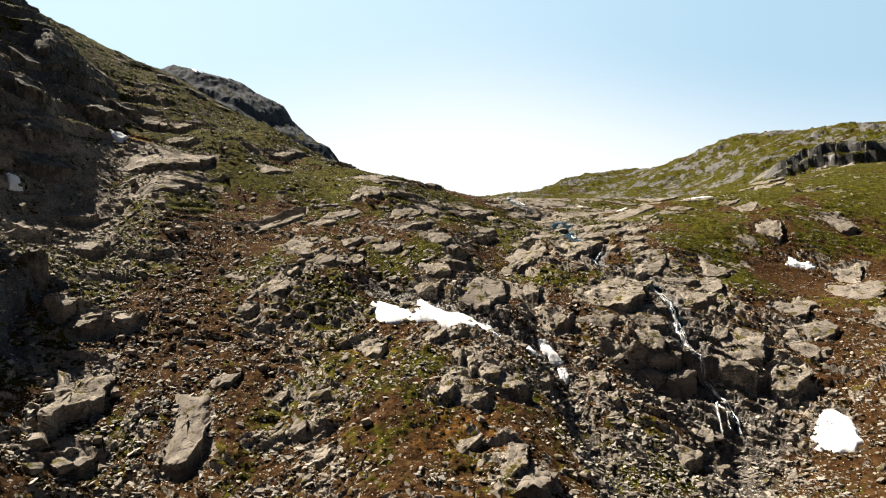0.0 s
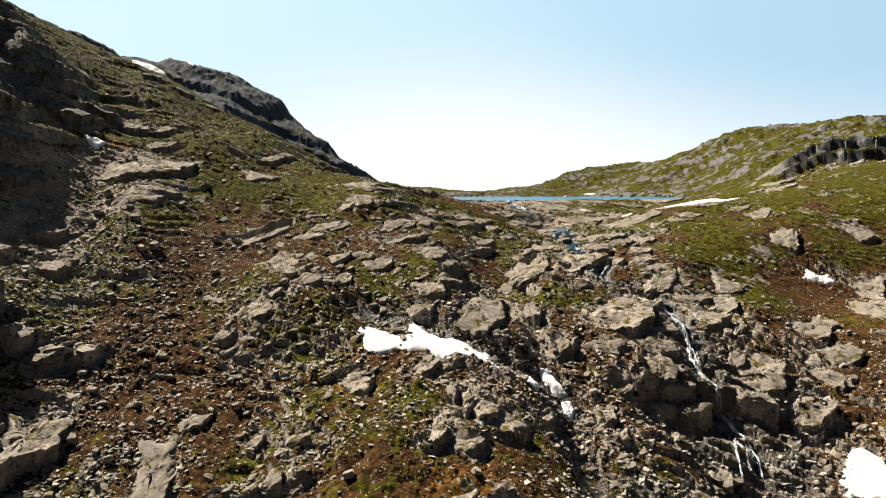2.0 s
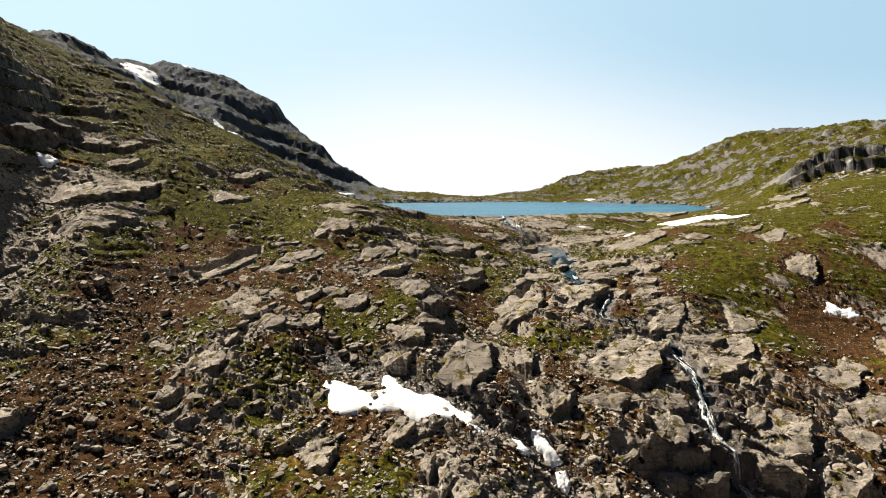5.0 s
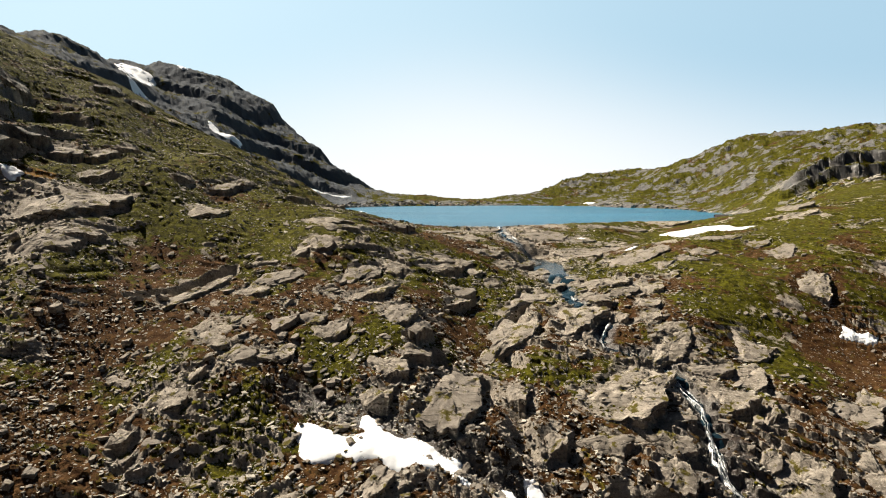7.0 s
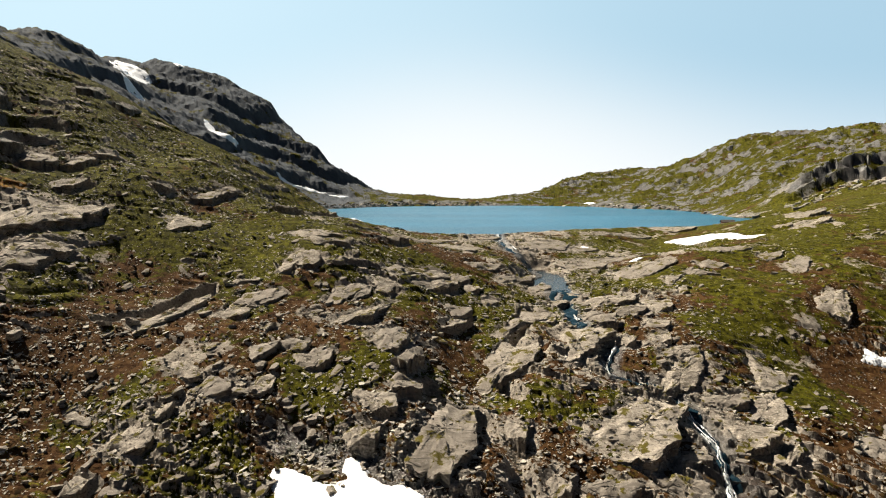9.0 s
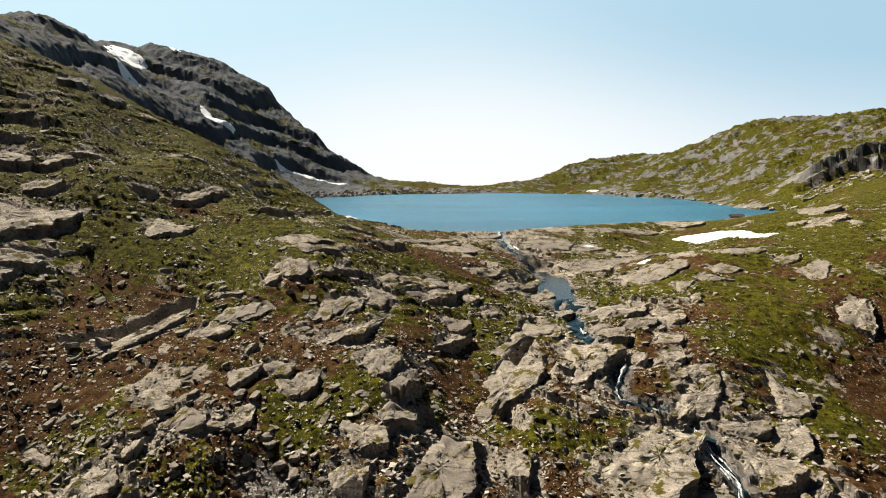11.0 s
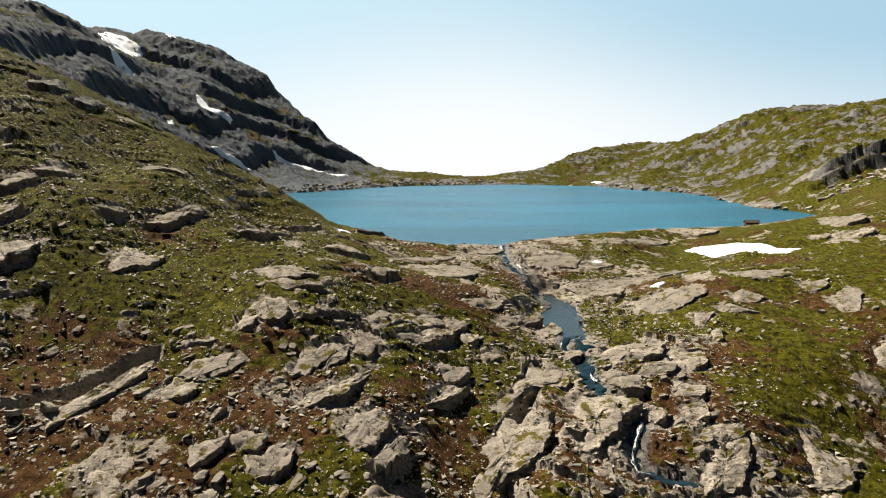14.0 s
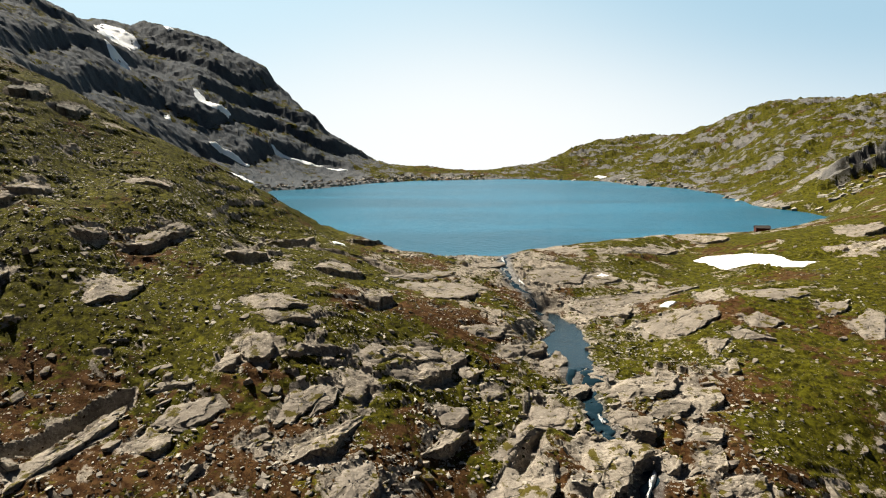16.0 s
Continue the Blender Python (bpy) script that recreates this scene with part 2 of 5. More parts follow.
FANS = (-0.95, -0.74, -0.62, -0.53, -0.45, -0.38, -0.31, -0.24, -0.17, -0.1, -0.03, 0.04, 0.11, 0.18, 0.26, 0.34, 0.43, 0.53, 0.65, 0.79, 0.95)          # columns of the plan: metres to the side for each metre ahead
SECTIONS = []


def section(y, *heights):
    """The height of the land across the valley, y metres ahead, column by column."""
    SECTIONS.append((y, heights))


section(20, -31.4, -30.4, -34.8, -49.8, -58.4, -61.7, -60.7, -56.2, -50.8, -45.9, -44.7, -45.1, -45.8, -46.8, -47.6, -47.6, -46.6, -44, -38.9, -31.2, -21.3)
section(60, -26.2, -25.2, -26.9, -36.8, -42.5, -44.3, -43.6, -41.9, -39.7, -37.8, -37, -37.2, -39, -41.8, -44.1, -44.8, -43.8, -41.9, -39, -36.7, -35.9)
section(80, -21, -19.9, -21.8, -29.5, -34.3, -34.5, -33.8, -34.5, -33.5, -32.1, -32.5, -31.9, -35.3, -39.3, -42.5, -43.4, -42.3, -40.2, -37.7, -36.8, -37)
section(95, -14, -13, -15.6, -22.7, -25.3, -26.1, -26.7, -28.8, -27.1, -25.9, -26.3, -28.4, -32.9, -36.5, -40.1, -41.1, -38.9, -35.5, -33.8, -33.1, -32.8)
section(110, -5.6, -4.6, -6.8, -10.8, -16.2, -18.6, -20.9, -22.1, -22.4, -22.4, -22.4, -23.8, -27.8, -28.9, -31.5, -32.7, -32, -28.5, -28.1, -27, -25.5)
section(125, 5.8, 6.8, 3.8, -6.8, -11.3, -11.9, -15.2, -13.9, -13.4, -16, -15.6, -18.6, -20.5, -20.9, -22.7, -24, -25, -25, -23, -21.3, -19.5)
section(140, 19.8, 20.7, 17.6, 4.4, -3.4, -3.1, -6.5, -7.4, -7.9, -8.8, -9.4, -15.9, -14.7, -16, -18.2, -18.7, -21.8, -19.4, -18.5, -16.6, -14.4)
section(155, 34.4, 35.3, 32.7, 19.7, 5.2, 5.4, -1, -3, -2.9, -3.5, -5.5, -10.7, -11, -11.4, -11.4, -15.4, -17.9, -17.2, -14.5, -12.1, -9.8)
section(172, 45.5, 46.5, 43.6, 27.2, 17.4, 13, 9.2, 6.7, 3.5, 5.1, -0.8, -5.6, -8.4, -7.1, -7.6, -6.9, -7.9, -9.7, -8.8, -6.9, -5)
section(190, 58.5, 59.5, 57.2, 46.5, 26.6, 20.2, 18.9, 10.4, 9.7, 6.9, 3.4, -0.7, -4.7, -7.4, -4.2, -3.7, -1.3, -2.1, -2.3, -1.3, -0.2)
section(212, 72, 73, 71, 52.7, 32.7, 29.5, 21.7, 20.4, 11.1, 6.5, 1.2, -0.9, -4.7, -5.2, -1.2, 0.7, 2.4, 3.5, 4.4, 5, 5.6)
section(240, 79, 80, 78, 61, 47, 40.2, 28, 22.9, 8.7, 6.4, 2.3, 0.3, -0.3, -2.8, -3.7, 0.3, 5.5, 8.7, 10.7, 11.9, 12.6)
section(275, 87, 88, 85, 72, 60, 50.8, 38.3, 27.9, 16.5, 3.6, 0.6, 0, -0.6, 1.3, -2.5, 3.2, 8.3, 13.6, 16.4, 18.5, 20.5)
section(320, 96, 97, 93, 77, 62, 48.7, 34.7, 23.2, 8.1, 0.2, -3.5, -3.3, -1.7, 0.5, 1.4, 0.7, 4.7, 15.7, 20.5, 25.1, 30.2)
section(380, 148, 125, 102, 81, 62, 44.7, 30.1, 16.7, 0, -5.7, -7.2, -6.7, -5.6, -4.8, -4.6, -3.4, 2.4, 16.6, 22.8, 33.1, 43.1)
section(450, 166, 140, 113, 86, 62, 42.4, 24.9, 11.9, 1.2, -5.7, -8.3, -9, -9.2, -9.7, -10, -6.7, 11.5, 28.6, 34.3, 45.4, 57.3)
section(530, 179, 157, 131, 101, 72, 47.7, 22.2, 3.6, 0.7, -2.7, -6.6, -9.1, -10.3, -10, -8.2, -2.3, 16.9, 36.3, 51, 62, 73)
section(620, 186, 172, 158, 137, 98, 62, 32.5, 8.5, 2.4, 0.2, -3.5, -6.2, -7.8, -5.6, 2.1, 11.1, 34.9, 54.4, 70, 80, 88)
section(720, 187, 178, 172, 170, 138, 99, 79, 41.6, 11.1, 5, 1.9, 0, -1.3, -1.1, 11.4, 18.3, 52.6, 79, 87, 94, 102)
section(820, 186, 177, 168, 179, 158, 128, 118, 81, 58.8, 19.7, 11.3, 5.9, 11.3, 11.3, 19.7, 50.3, 82, 87, 89, 100, 113)
section(920, 181, 180, 181, 184, 182, 179, 161, 125, 55.8, 14, -4.7, -9.4, 5.6, 32.3, 36.2, 54.9, 77, 79, 91, 108, 121)
section(1050, 172, 182, 191, 194, 193, 192, 167, 115, 45.3, -10.6, -25.9, -30.1, -20.7, 27.7, 49, 42.6, 74, 100, 112, 117, 122)
section(1300, 154, 172, 191, 200, 196, 183, 149, 95, 26.2, -23.6, -49.7, -57.9, -46.5, -15.7, 11.6, 24.4, 62, 106, 117, 116, 119)
section(1800, 116, 136, 159, 181, 183, 158, 112, 53.2, -8.4, -65, -109, -125, -116, -92, -55.4, -10.6, 25.8, 48.7, 62, 89, 115)
STATIONS = np.array([float(s[0]) for s in SECTIONS])
PLAN = np.array([s[1] for s in SECTIONS], float)


def cubic(f):
    return (-.5 * f + f * f - .5 * f ** 3, 1 - 2.5 * f * f + 1.5 * f ** 3, .5 * f + 2 * f * f - 1.5 * f ** 3, -.5 * f * f + .5 * f ** 3)


def landform(x, y):
    u = (x - 5) / (np.maximum(y, 1) + 30)
    i = np.clip(np.interp(y, STATIONS, np.arange(len(STATIONS))), 0, len(STATIONS) - 1.0001)
    j = np.clip(np.interp(u, FANS, np.arange(len(FANS))), 0, len(FANS) - 1.0001)
    i0, j0 = i.astype(int), j.astype(int)
    wi, wj = cubic(i - i0), cubic(j - j0)
    out = 0.0
    for a in range(4):
        ia = np.clip(i0 + a - 1, 0, len(STATIONS) - 1)
        for b in range(4):
            out = out + wi[a] * wj[b] * PLAN[ia, np.clip(j0 + b - 1, 0, len(FANS) - 1)]
    return out


SHORE = ((-4, 268), (8, 259), (24, 257), (31, 267), (50, 283), (84, 304), (118, 313), (142, 328), (183, 369), (184, 396),
         (171, 432), (178, 456), (190, 520), (193, 581), (165, 632), (158, 690), (77, 738), (-25, 702), (-62, 649), (-89, 581),
         (-122, 552), (-108, 470), (-64, 370), (-31, 318))


def from_line(x, y, line, closed=False, reach=None):
    """Distance to a line in plan, and how far along it (0 to 1) the nearest place is; past reach it stays unknown (large)."""
    pts = list(line) + ([line[0]] if closed else [])
    shape = np.shape(x)
    best, along, n = np.full(shape, 1e9), np.zeros(shape), len(pts) - 1
    xs, ys = [p[0] for p in pts], [p[1] for p in pts]
    if reach is None:
        inside = np.ones(shape, bool)
    else:
        inside = (x > min(xs) - reach) & (x < max(xs) + reach) & (y > min(ys) - reach) & (y < max(ys) + reach)
    px, py, d0, a0 = x[inside], y[inside], best[inside], along[inside]
    for i in range(n):
        (ax, ay), (bx, by) = pts[i], pts[i + 1]
        dx, dy = bx - ax, by - ay
        f = np.clip(((px - ax) * dx + (py - ay) * dy) / (dx * dx + dy * dy), 0, 1)
        d = np.hypot(px - ax - f * dx, py - ay - f * dy)
        a0 = np.where(d < d0, (i + f) / n, a0)
        d0 = np.minimum(d, d0)
    best[inside], along[inside] = d0, a0
    return best, along


def from_shore(x, y):
    """Signed distance from the lake's shore, positive on land."""
    d, _ = from_line(x, y, SHORE, True)
    inside = np.zeros(np.shape(x), bool)
    for (ax, ay), (bx, by) in zip(SHORE, SHORE[1:] + SHORE[:1]):
        if ay != by:
            inside ^= ((ay > y) != (by > y)) & (x < (bx - ax) * (y - ay) / (by - ay) + ax)
    return np.where(inside, -d, d)


# the stream from the lake's outlet over the falls, and the dry gully with old snow
COURSE = ((25.5, 260), (25.6, 253), (24.8, 240), (25.4, 229), (27.5, 224), (30.4, 219), (32.5, 212), (32, 200), (31.5, 189), (31, 178), (31.5, 174), (32.6, 170), (31.9, 167), (33.2, 163.5), (35, 160.5), (38, 156), (37, 153.5), (35, 149), (33.9, 145.5), (36.7, 144.6), (42.4, 144), (44.2, 141), (45.3, 136.5), (46.3, 132), (45.3, 127), (43.6, 120), (45.5, 114.5), (46, 112.9), (47.3, 110), (48.2, 105), (46, 100), (42, 90), (36, 70))
GULLY = ((-14, 124), (-2.6, 121), (7.6, 115), (16.5, 113), (20.7, 108), (20.5, 100), (22, 88), (26, 70))


def meander(line, step=3.0, swing=0.6):
    pts = np.array(line, float)
    run = np.r_[0, np.cumsum(np.hypot(*np.diff(pts, axis=0).T))]
    t = np.arange(0, run[-1], step)
    x, y = np.interp(t, run, pts[:, 0]), np.interp(t, run, pts[:, 1])
    return [(float(a), float(b)) for a, b in zip(x + swing * perlin(t / 8, t * 0 + 0.3, 85), y + 0.6 * swing * perlin(t / 8, t * 0 + 7.3, 86))]


# clefts and undercut ledges: a line in plan, its depth and half its width
CLEFTS = ((((4.7, 135.4), (12.8, 132.9), (17.5, 124.6), (17.7, 119.5)), 1.8, 1.7),
          (((-46.5, 144.0), (-42.8, 146.0), (-39.9, 148.4), (-38.2, 152.1), (-35.9, 155.0), (-33.7, 156.3)), 3.4, 1.3),
          (((-37.2, 238.6), (-22.2, 229.5), (-11.6, 232.2), (-2.8, 226.6)), 2.0, 1.8),
          (((24.0, 171), (22.0, 160), (17.0, 150), (18.0, 140)), 2.2, 1.5),
          (((30.7, 113.2), (34.5, 109.8), (39.2, 107.7), (44.3, 109.9)), 2.2, 2.3))

BROOK = meander(COURSE)
POOL, POOL_HALF, POOL_LEVEL = ((33.6, 218), (35, 205), (31.8, 193), (32.5, 183)), (1.1, 2.6, 4.9, 2.6), -6.8


SITES, OUTCROPS = [], []


def slab(x, y, length, width, yaw, rise):
    """Where bedrock comes out of the slope: its middle, size, direction and the height of its broken edge."""
    SITES.append((x, y, rise))
    OUTCROPS.append((rise, rounded_outline(len(OUTCROPS) + 401, x, y, length * 0.6, width * 0.66, radians(yaw))))


def outcrop(rise, *outline):
    """A bare slab with an outline of its own."""
    pts = np.array(outline, float)
    mid = pts.mean(0)
    SITES.append((mid[0], mid[1], rise))
    OUTCROPS.append((rise, pts))


def rounded_outline(seed, x, y, hl, hw, yaw):
    """A many-sided outline with straight broken edges."""
    rnd = np.random.RandomState(seed)
    a = np.linspace(0, 2 * math.pi, 22, endpoint=False)
    radius = np.full(22, 9.0)
    n = rnd.randint(5, 9)
    for k in range(n):
        c = np.cos(a - 2 * math.pi * (k + rnd.uniform(-0.3, 0.3)) / n)
        radius = np.minimum(radius, np.where(c > 0.05, rnd.uniform(0.82, 1.08) / np.maximum(c, 0.05), 9.0))
    radius = np.minimum(radius, 1.35)
    lx, ly = radius * np.cos(a) * hl, radius * np.sin(a) * hw
    return np.stack([x + math.cos(yaw) * lx - math.sin(yaw) * ly, y + math.sin(yaw) * lx + math.cos(yaw) * ly], -1)


slab(10.6, 177.2, 3.8, 3.1, -60, 1.4)
slab(7.7, 172.5, 8.5, 3.6, 63, 2.5)
slab(13.1, 174.1, 3.2, 2.7, -3, 1.0)
slab(10.0, 163.5, 4.6, 4.1, 37, 1.5)
slab(9.8, 158.1, 8.5, 2.5, 57, 2.5)
slab(20.7, 244.0, 7.6, 5.1, 8, 0.6)
slab(4.0, 226.3, 15.0, 3.9, 34, 0.5)
slab(22.7, 184.6, 10.2, 3.1, 32, 1.2)
slab(30.6, 175.2, 4.6, 3.4, -21, 0.8)
slab(37.7, 237.6, 15.0, 8.8, 31, 0.8)
slab(49.5, 171.6, 5.9, 6.6, -16, 0.8)
slab(40.2, 156.4, 2.7, 3.0, 17, 1.5)
slab(48.4, 152.1, 5.7, 2.7, 12, 1.0)
slab(67.7, 214.6, 3.8, 6.5, 4, 0.5)
slab(88.0, 202.4, 5.1, 3.9, 25, 0.5)
slab(129.5, 264.2, 15.0, 9.4, -101, 2.5)
slab(120.3, 242.6, 6.4, 12.7, -72, 1.5)
slab(114.4, 248.8, 4.3, 6.0, -5, 1.0)
slab(96.6, 296.2, 15.0, 9.0, -59, 0.6)
slab(-31.0, 202.5, 13.0, 6.1, 88, 3.0)
slab(-30.5, 238.0, 15.0, 9.3, 67, 4.0)
slab(-17.0, 279.0, 15.0, 7.9, 78, 2.5)
slab(-14.1, 213.7, 15.0, 7.1, 73, 2.0)
slab(-56.1, 192.3, 6.5, 2.3, 73, 2.0)
slab(-47.4, 198.7, 3.0, 3.0, 29, 2.0)
slab(-106.4, 258.2, 15.0, 5.5, 93, 3.0)
slab(-96.7, 262.6, 15.0, 3.9, 92, 3.0)
slab(-74.5, 205.2, 9.4, 4.8, 83, 2.0)
slab(-61.7, 227.6, 12.8, 7.1, -31, 2.0)
slab(-72.4, 181.7, 6.4, 5.6, -12, 3.0)
slab(-76.1, 195.7, 5.6, 8.2, -4, 3.0)
slab(-29.0, 125.3, 2.1, 2.6, -7, 1.2)
slab(-35.0, 114.8, 2.6, 2.8, 12, 2.0)
slab(-33.3, 112.2, 1.9, 2.7, 21, 1.8)
slab(-31.7, 120.9, 5.9, 3.0, -18, 1.0)
slab(1.7, 133.3, 5.1, 3.1, 13, 2.5)
slab(-2.1, 129.5, 5.6, 3.5, -25, 2.0)
slab(-10.9, 138.3, 3.5, 3.3, 11, 1.2)
slab(38.7, 121.7, 5.0, 2.7, -12, 1.5)
slab(71.6, 133.3, 7.2, 5.4, -105, 1.5)
slab(-84.4, 189.3, 5.1, 6.6, 60, 3.0)
slab(-46.0, 202.4, 15.0, 3.5, 63, 3.0)
slab(-61.8, 104.7, 3.7, 3.7, 41, 4.0)
slab(-56.9, 103.6, 4.4, 3.8, 22, 4.0)
slab(-53.0, 105.5, 4.9, 2.6, 26, 2.5)
slab(-69.4, 127.3, 4.4, 5.1, 15, 3.0)
slab(-76.1, 136.6, 5.8, 4.4, 48, 3.0)
slab(-48.9, 80.9, 4.2, 1.7, 66, 2.0)
slab(-46.8, 81.0, 3.7, 3.0, 44, 2.0)
slab(-1.6, 109.1, 5.4, 2.9, 66, 1.2)
slab(9.9, 97.8, 4.5, 4.8, 38, 3.0)
slab(3.2, 82.4, 3.5, 2.0, 3, 1.0)
slab(-15.8, 82.2, 1.8, 2.2, 52, 1.0)
slab(16.4, 103.8, 5.0, 1.8, 68, 2.0)
slab(59.7, 112.1, 6.2, 4.4, 9, 2.0)
slab(37.1, 97.0, 4.0, 3.1, 19, 2.0)
slab(41.0, 101.3, 3.8, 2.1, -61, 1.5)
slab(41.6, 98.3, 1.3, 1.8, 1, 1.2)
slab(91.6, 144.4, 11.4, 9.9, 31, 1.0)
slab(107.8, 178.7, 5.7, 7.1, -8, 2.0)
slab(72.3, 125.3, 6.7, 4.3, 17, 1.2)
slab(-108.2, 180.8, 16.0, 5.2, 81, 5.0)
slab(-94.1, 177.0, 9.0, 8.0, 70, 5.0)
slab(-91.8, 189.2, 9.0, 8.0, 85, 5.0)
slab(-91.7, 149.8, 9.7, 5.4, 76, 5.0)
slab(-86.7, 142.1, 10.2, 4.4, 51, 4.5)
slab(-111.0, 188.4, 16.7, 4.5, 109, 4.5)
slab(-78.6, 125.8, 8.6, 4.3, 85, 4.0)
slab(-114.6, 222.2, 10.5, 5.2, 107, 5.0)
slab(-98.2, 159.5, 9.0, 5.1, 99, 6.0)
slab(-67.3, 106.3, 3.5, 3.1, 45, 6.0)
slab(-85.5, 191.4, 6.0, 8.6, 69, 3.0)
slab(-63.5, 156.5, 12.0, 3.5, 42, 2.0)
slab(181.0, 484.0, 7.0, 3.0, 10, 1.6)
slab(186.0, 479.0, 4.0, 2.4, -15, 1.2)
outcrop(0.8, (-50.4, 176.8), (-50.9, 180.3), (-48.1, 184.1), (-41.8, 181.1), (-42.1, 175.5), (-45.5, 171.7), (-48.0, 172.1), (-48.1, 175.4))
outcrop(0.6, (-25.3, 179.1), (-22.9, 180.7), (-18.7, 181.1), (-13.5, 177.0), (-16.4, 173.7), (-22.2, 175.0))
outcrop(1, (-23.1, 167.4), (-20.5, 168.8), (-17.2, 168.0), (-16.5, 166.4), (-15.3, 164.5), (-16.2, 162.4), (-18.7, 162.7), (-21.0, 165.0))
outcrop(0.7, (-24.1, 161.6), (-22.8, 165.2), (-20.2, 163.7), (-20.5, 161.8), (-22.7, 161.0))
outcrop(0.4, (-30.6, 158.7), (-26.4, 159.3), (-25.7, 158.3), (-29.4, 157.8))
outcrop(0.8, (-30.1, 147.8), (-28.3, 151.7), (-25.0, 150.2), (-24.4, 148.3), (-25.3, 146.4), (-28.3, 146.9))
outcrop(0.3, (-27.9, 151.5), (-27.1, 154.9), (-23.9, 156.6), (-21.5, 156.3), (-21.9, 153.1), (-24.9, 151.3))
outcrop(1, (-41.0, 141.7), (-41.6, 143.0), (-40.1, 146.4), (-37.0, 148.3), (-35.1, 152.8), (-34.1, 155.3), (-33.0, 155.3), (-32.8, 151.8), (-35.5, 146.8), (-37.8, 142.6), (-38.9, 140.3))
outcrop(0.3, (-12.5, 153.6), (-12.1, 158.5), (-7.9, 160.9), (-7.2, 158.4), (-10.2, 153.4))
outcrop(0.8, (-6.0, 164.2), (-2.6, 163.7), (-1.6, 161.8), (-2.1, 159.3), (-4.8, 159.4))
outcrop(2.4, (-11.1, 146.8), (-10.6, 149.1), (-6.8, 151.4), (-3.1, 155.8), (-0.9, 157.5), (-4.3, 148.9), (-7.4, 146.9), (-9.9, 146.3))
outcrop(1.2, (-3.2, 140.4), (-2.4, 145.9), (1.1, 148.5), (1.8, 143.9), (0.3, 140.2))
outcrop(2.6, (0.7, 137.4), (2.1, 147.0), (3.3, 150.7), (5.1, 148.4), (4.5, 141.3), (1.8, 136.8))
outcrop(1.2, (-4.8, 167.9), (-3.9, 173.8), (0.4, 175.8), (5.0, 177.3), (8.3, 177.1), (8.8, 174.8), (5.6, 173.1), (1.6, 172.6), (-1.4, 167.8), (-3.6, 168.1))
outcrop(1, (-2.7, 215.3), (0.3, 220.5), (10.8, 221.6), (16.5, 216.9), (14.3, 207.9), (9.6, 204.6), (6.4, 204.6), (4.0, 210.8))
outcrop(0.4, (-20.9, 173.4), (-15.9, 171.7), (-11.5, 173.8), (-12.0, 171.8), (-17.3, 169.9))
outcrop(2, (-6.1, 195.2), (-3.4, 199.0), (-0.1, 190.5), (-2.5, 186.2), (-4.9, 185.7))
outcrop(0.3, (-15.6, 149.2), (-13.4, 151.5), (-12.4, 150.5), (-14.1, 149.0))
outcrop(0.5, (-21.0, 143.2), (-20.2, 145.4), (-19.2, 145.3), (-20.1, 142.5))
outcrop(1.2, (37.9, 218.4), (44.4, 218.9), (51.3, 215.9), (48.7, 210.6), (41.9, 212.9))
outcrop(0.8, (45.4, 198.1), (50.2, 207.2), (57.1, 209.2), (65.1, 206.4), (64.0, 200.7), (57.0, 196.4), (49.8, 198.0))
outcrop(0.7, (38.6, 222.6), (51.4, 225.7), (67.1, 232.6), (72.8, 232.6), (57.9, 220.9), (48.4, 219.4))
outcrop(0.4, (37.1, 233.9), (50.4, 245.5), (55.0, 240.1), (44.5, 231.7))
outcrop(0.5, (54.0, 264.0), (73.1, 281.0), (83.8, 281.0), (73.8, 272.5), (59.6, 264.0))
outcrop(0.8, (11.2, 186.7), (14.9, 190.3), (21.3, 191.2), (18.8, 186.5), (13.7, 184.8))
outcrop(0.5, (25.3, 181.1), (29.9, 188.2), (31.1, 183.5), (27.3, 178.5))
outcrop(1, (35.7, 173.5), (38.0, 177.2), (43.1, 178.7), (48.2, 177.1), (45.3, 171.2), (40.8, 170.9), (36.8, 168.8))
outcrop(0.8, (39.8, 165.9), (42.2, 169.5), (45.9, 170.3), (47.3, 167.9), (45.8, 166.1), (41.6, 164.8))
outcrop(2, (34.6, 168.6), (37.5, 168.5), (39.9, 164.6), (39.6, 160.7), (36.7, 162.0), (34.3, 165.5))
outcrop(0.5, (45.2, 164.3), (50.0, 161.7), (47.9, 159.4), (44.3, 160.6))
outcrop(1, (19.2, 162.6), (23.6, 171.3), (29.0, 168.8), (27.8, 164.5), (23.9, 163.5), (19.3, 158.7), (16.8, 157.5))
outcrop(1.5, (27.1, 158.3), (30.0, 161.1), (35.0, 161.6), (38.0, 157.8), (34.6, 154.1), (29.9, 153.2), (27.0, 153.4))
outcrop(1, (44.1, 157.8), (48.3, 159.4), (47.5, 154.5), (43.9, 154.9))
outcrop(0.4, (68.6, 199.5), (72.7, 202.6), (75.1, 196.8), (72.5, 194.8), (68.5, 195.6))
outcrop(0.3, (62.6, 194.3), (67.0, 194.7), (70.1, 189.7), (64.2, 190.6))
outcrop(0.3, (58.7, 192.3), (62.1, 190.6), (57.7, 184.6), (56.9, 186.3))
outcrop(0.5, (58.3, 182.4), (60.5, 184.1), (59.0, 178.2), (57.2, 178.4))
outcrop(0.4, (74.2, 216.8), (82.4, 215.6), (86.3, 209.0), (83.2, 207.5), (75.6, 208.9))
outcrop(0.6, (87.5, 195.7), (92.2, 199.0), (93.9, 195.6), (88.4, 187.1), (85.7, 188.3))
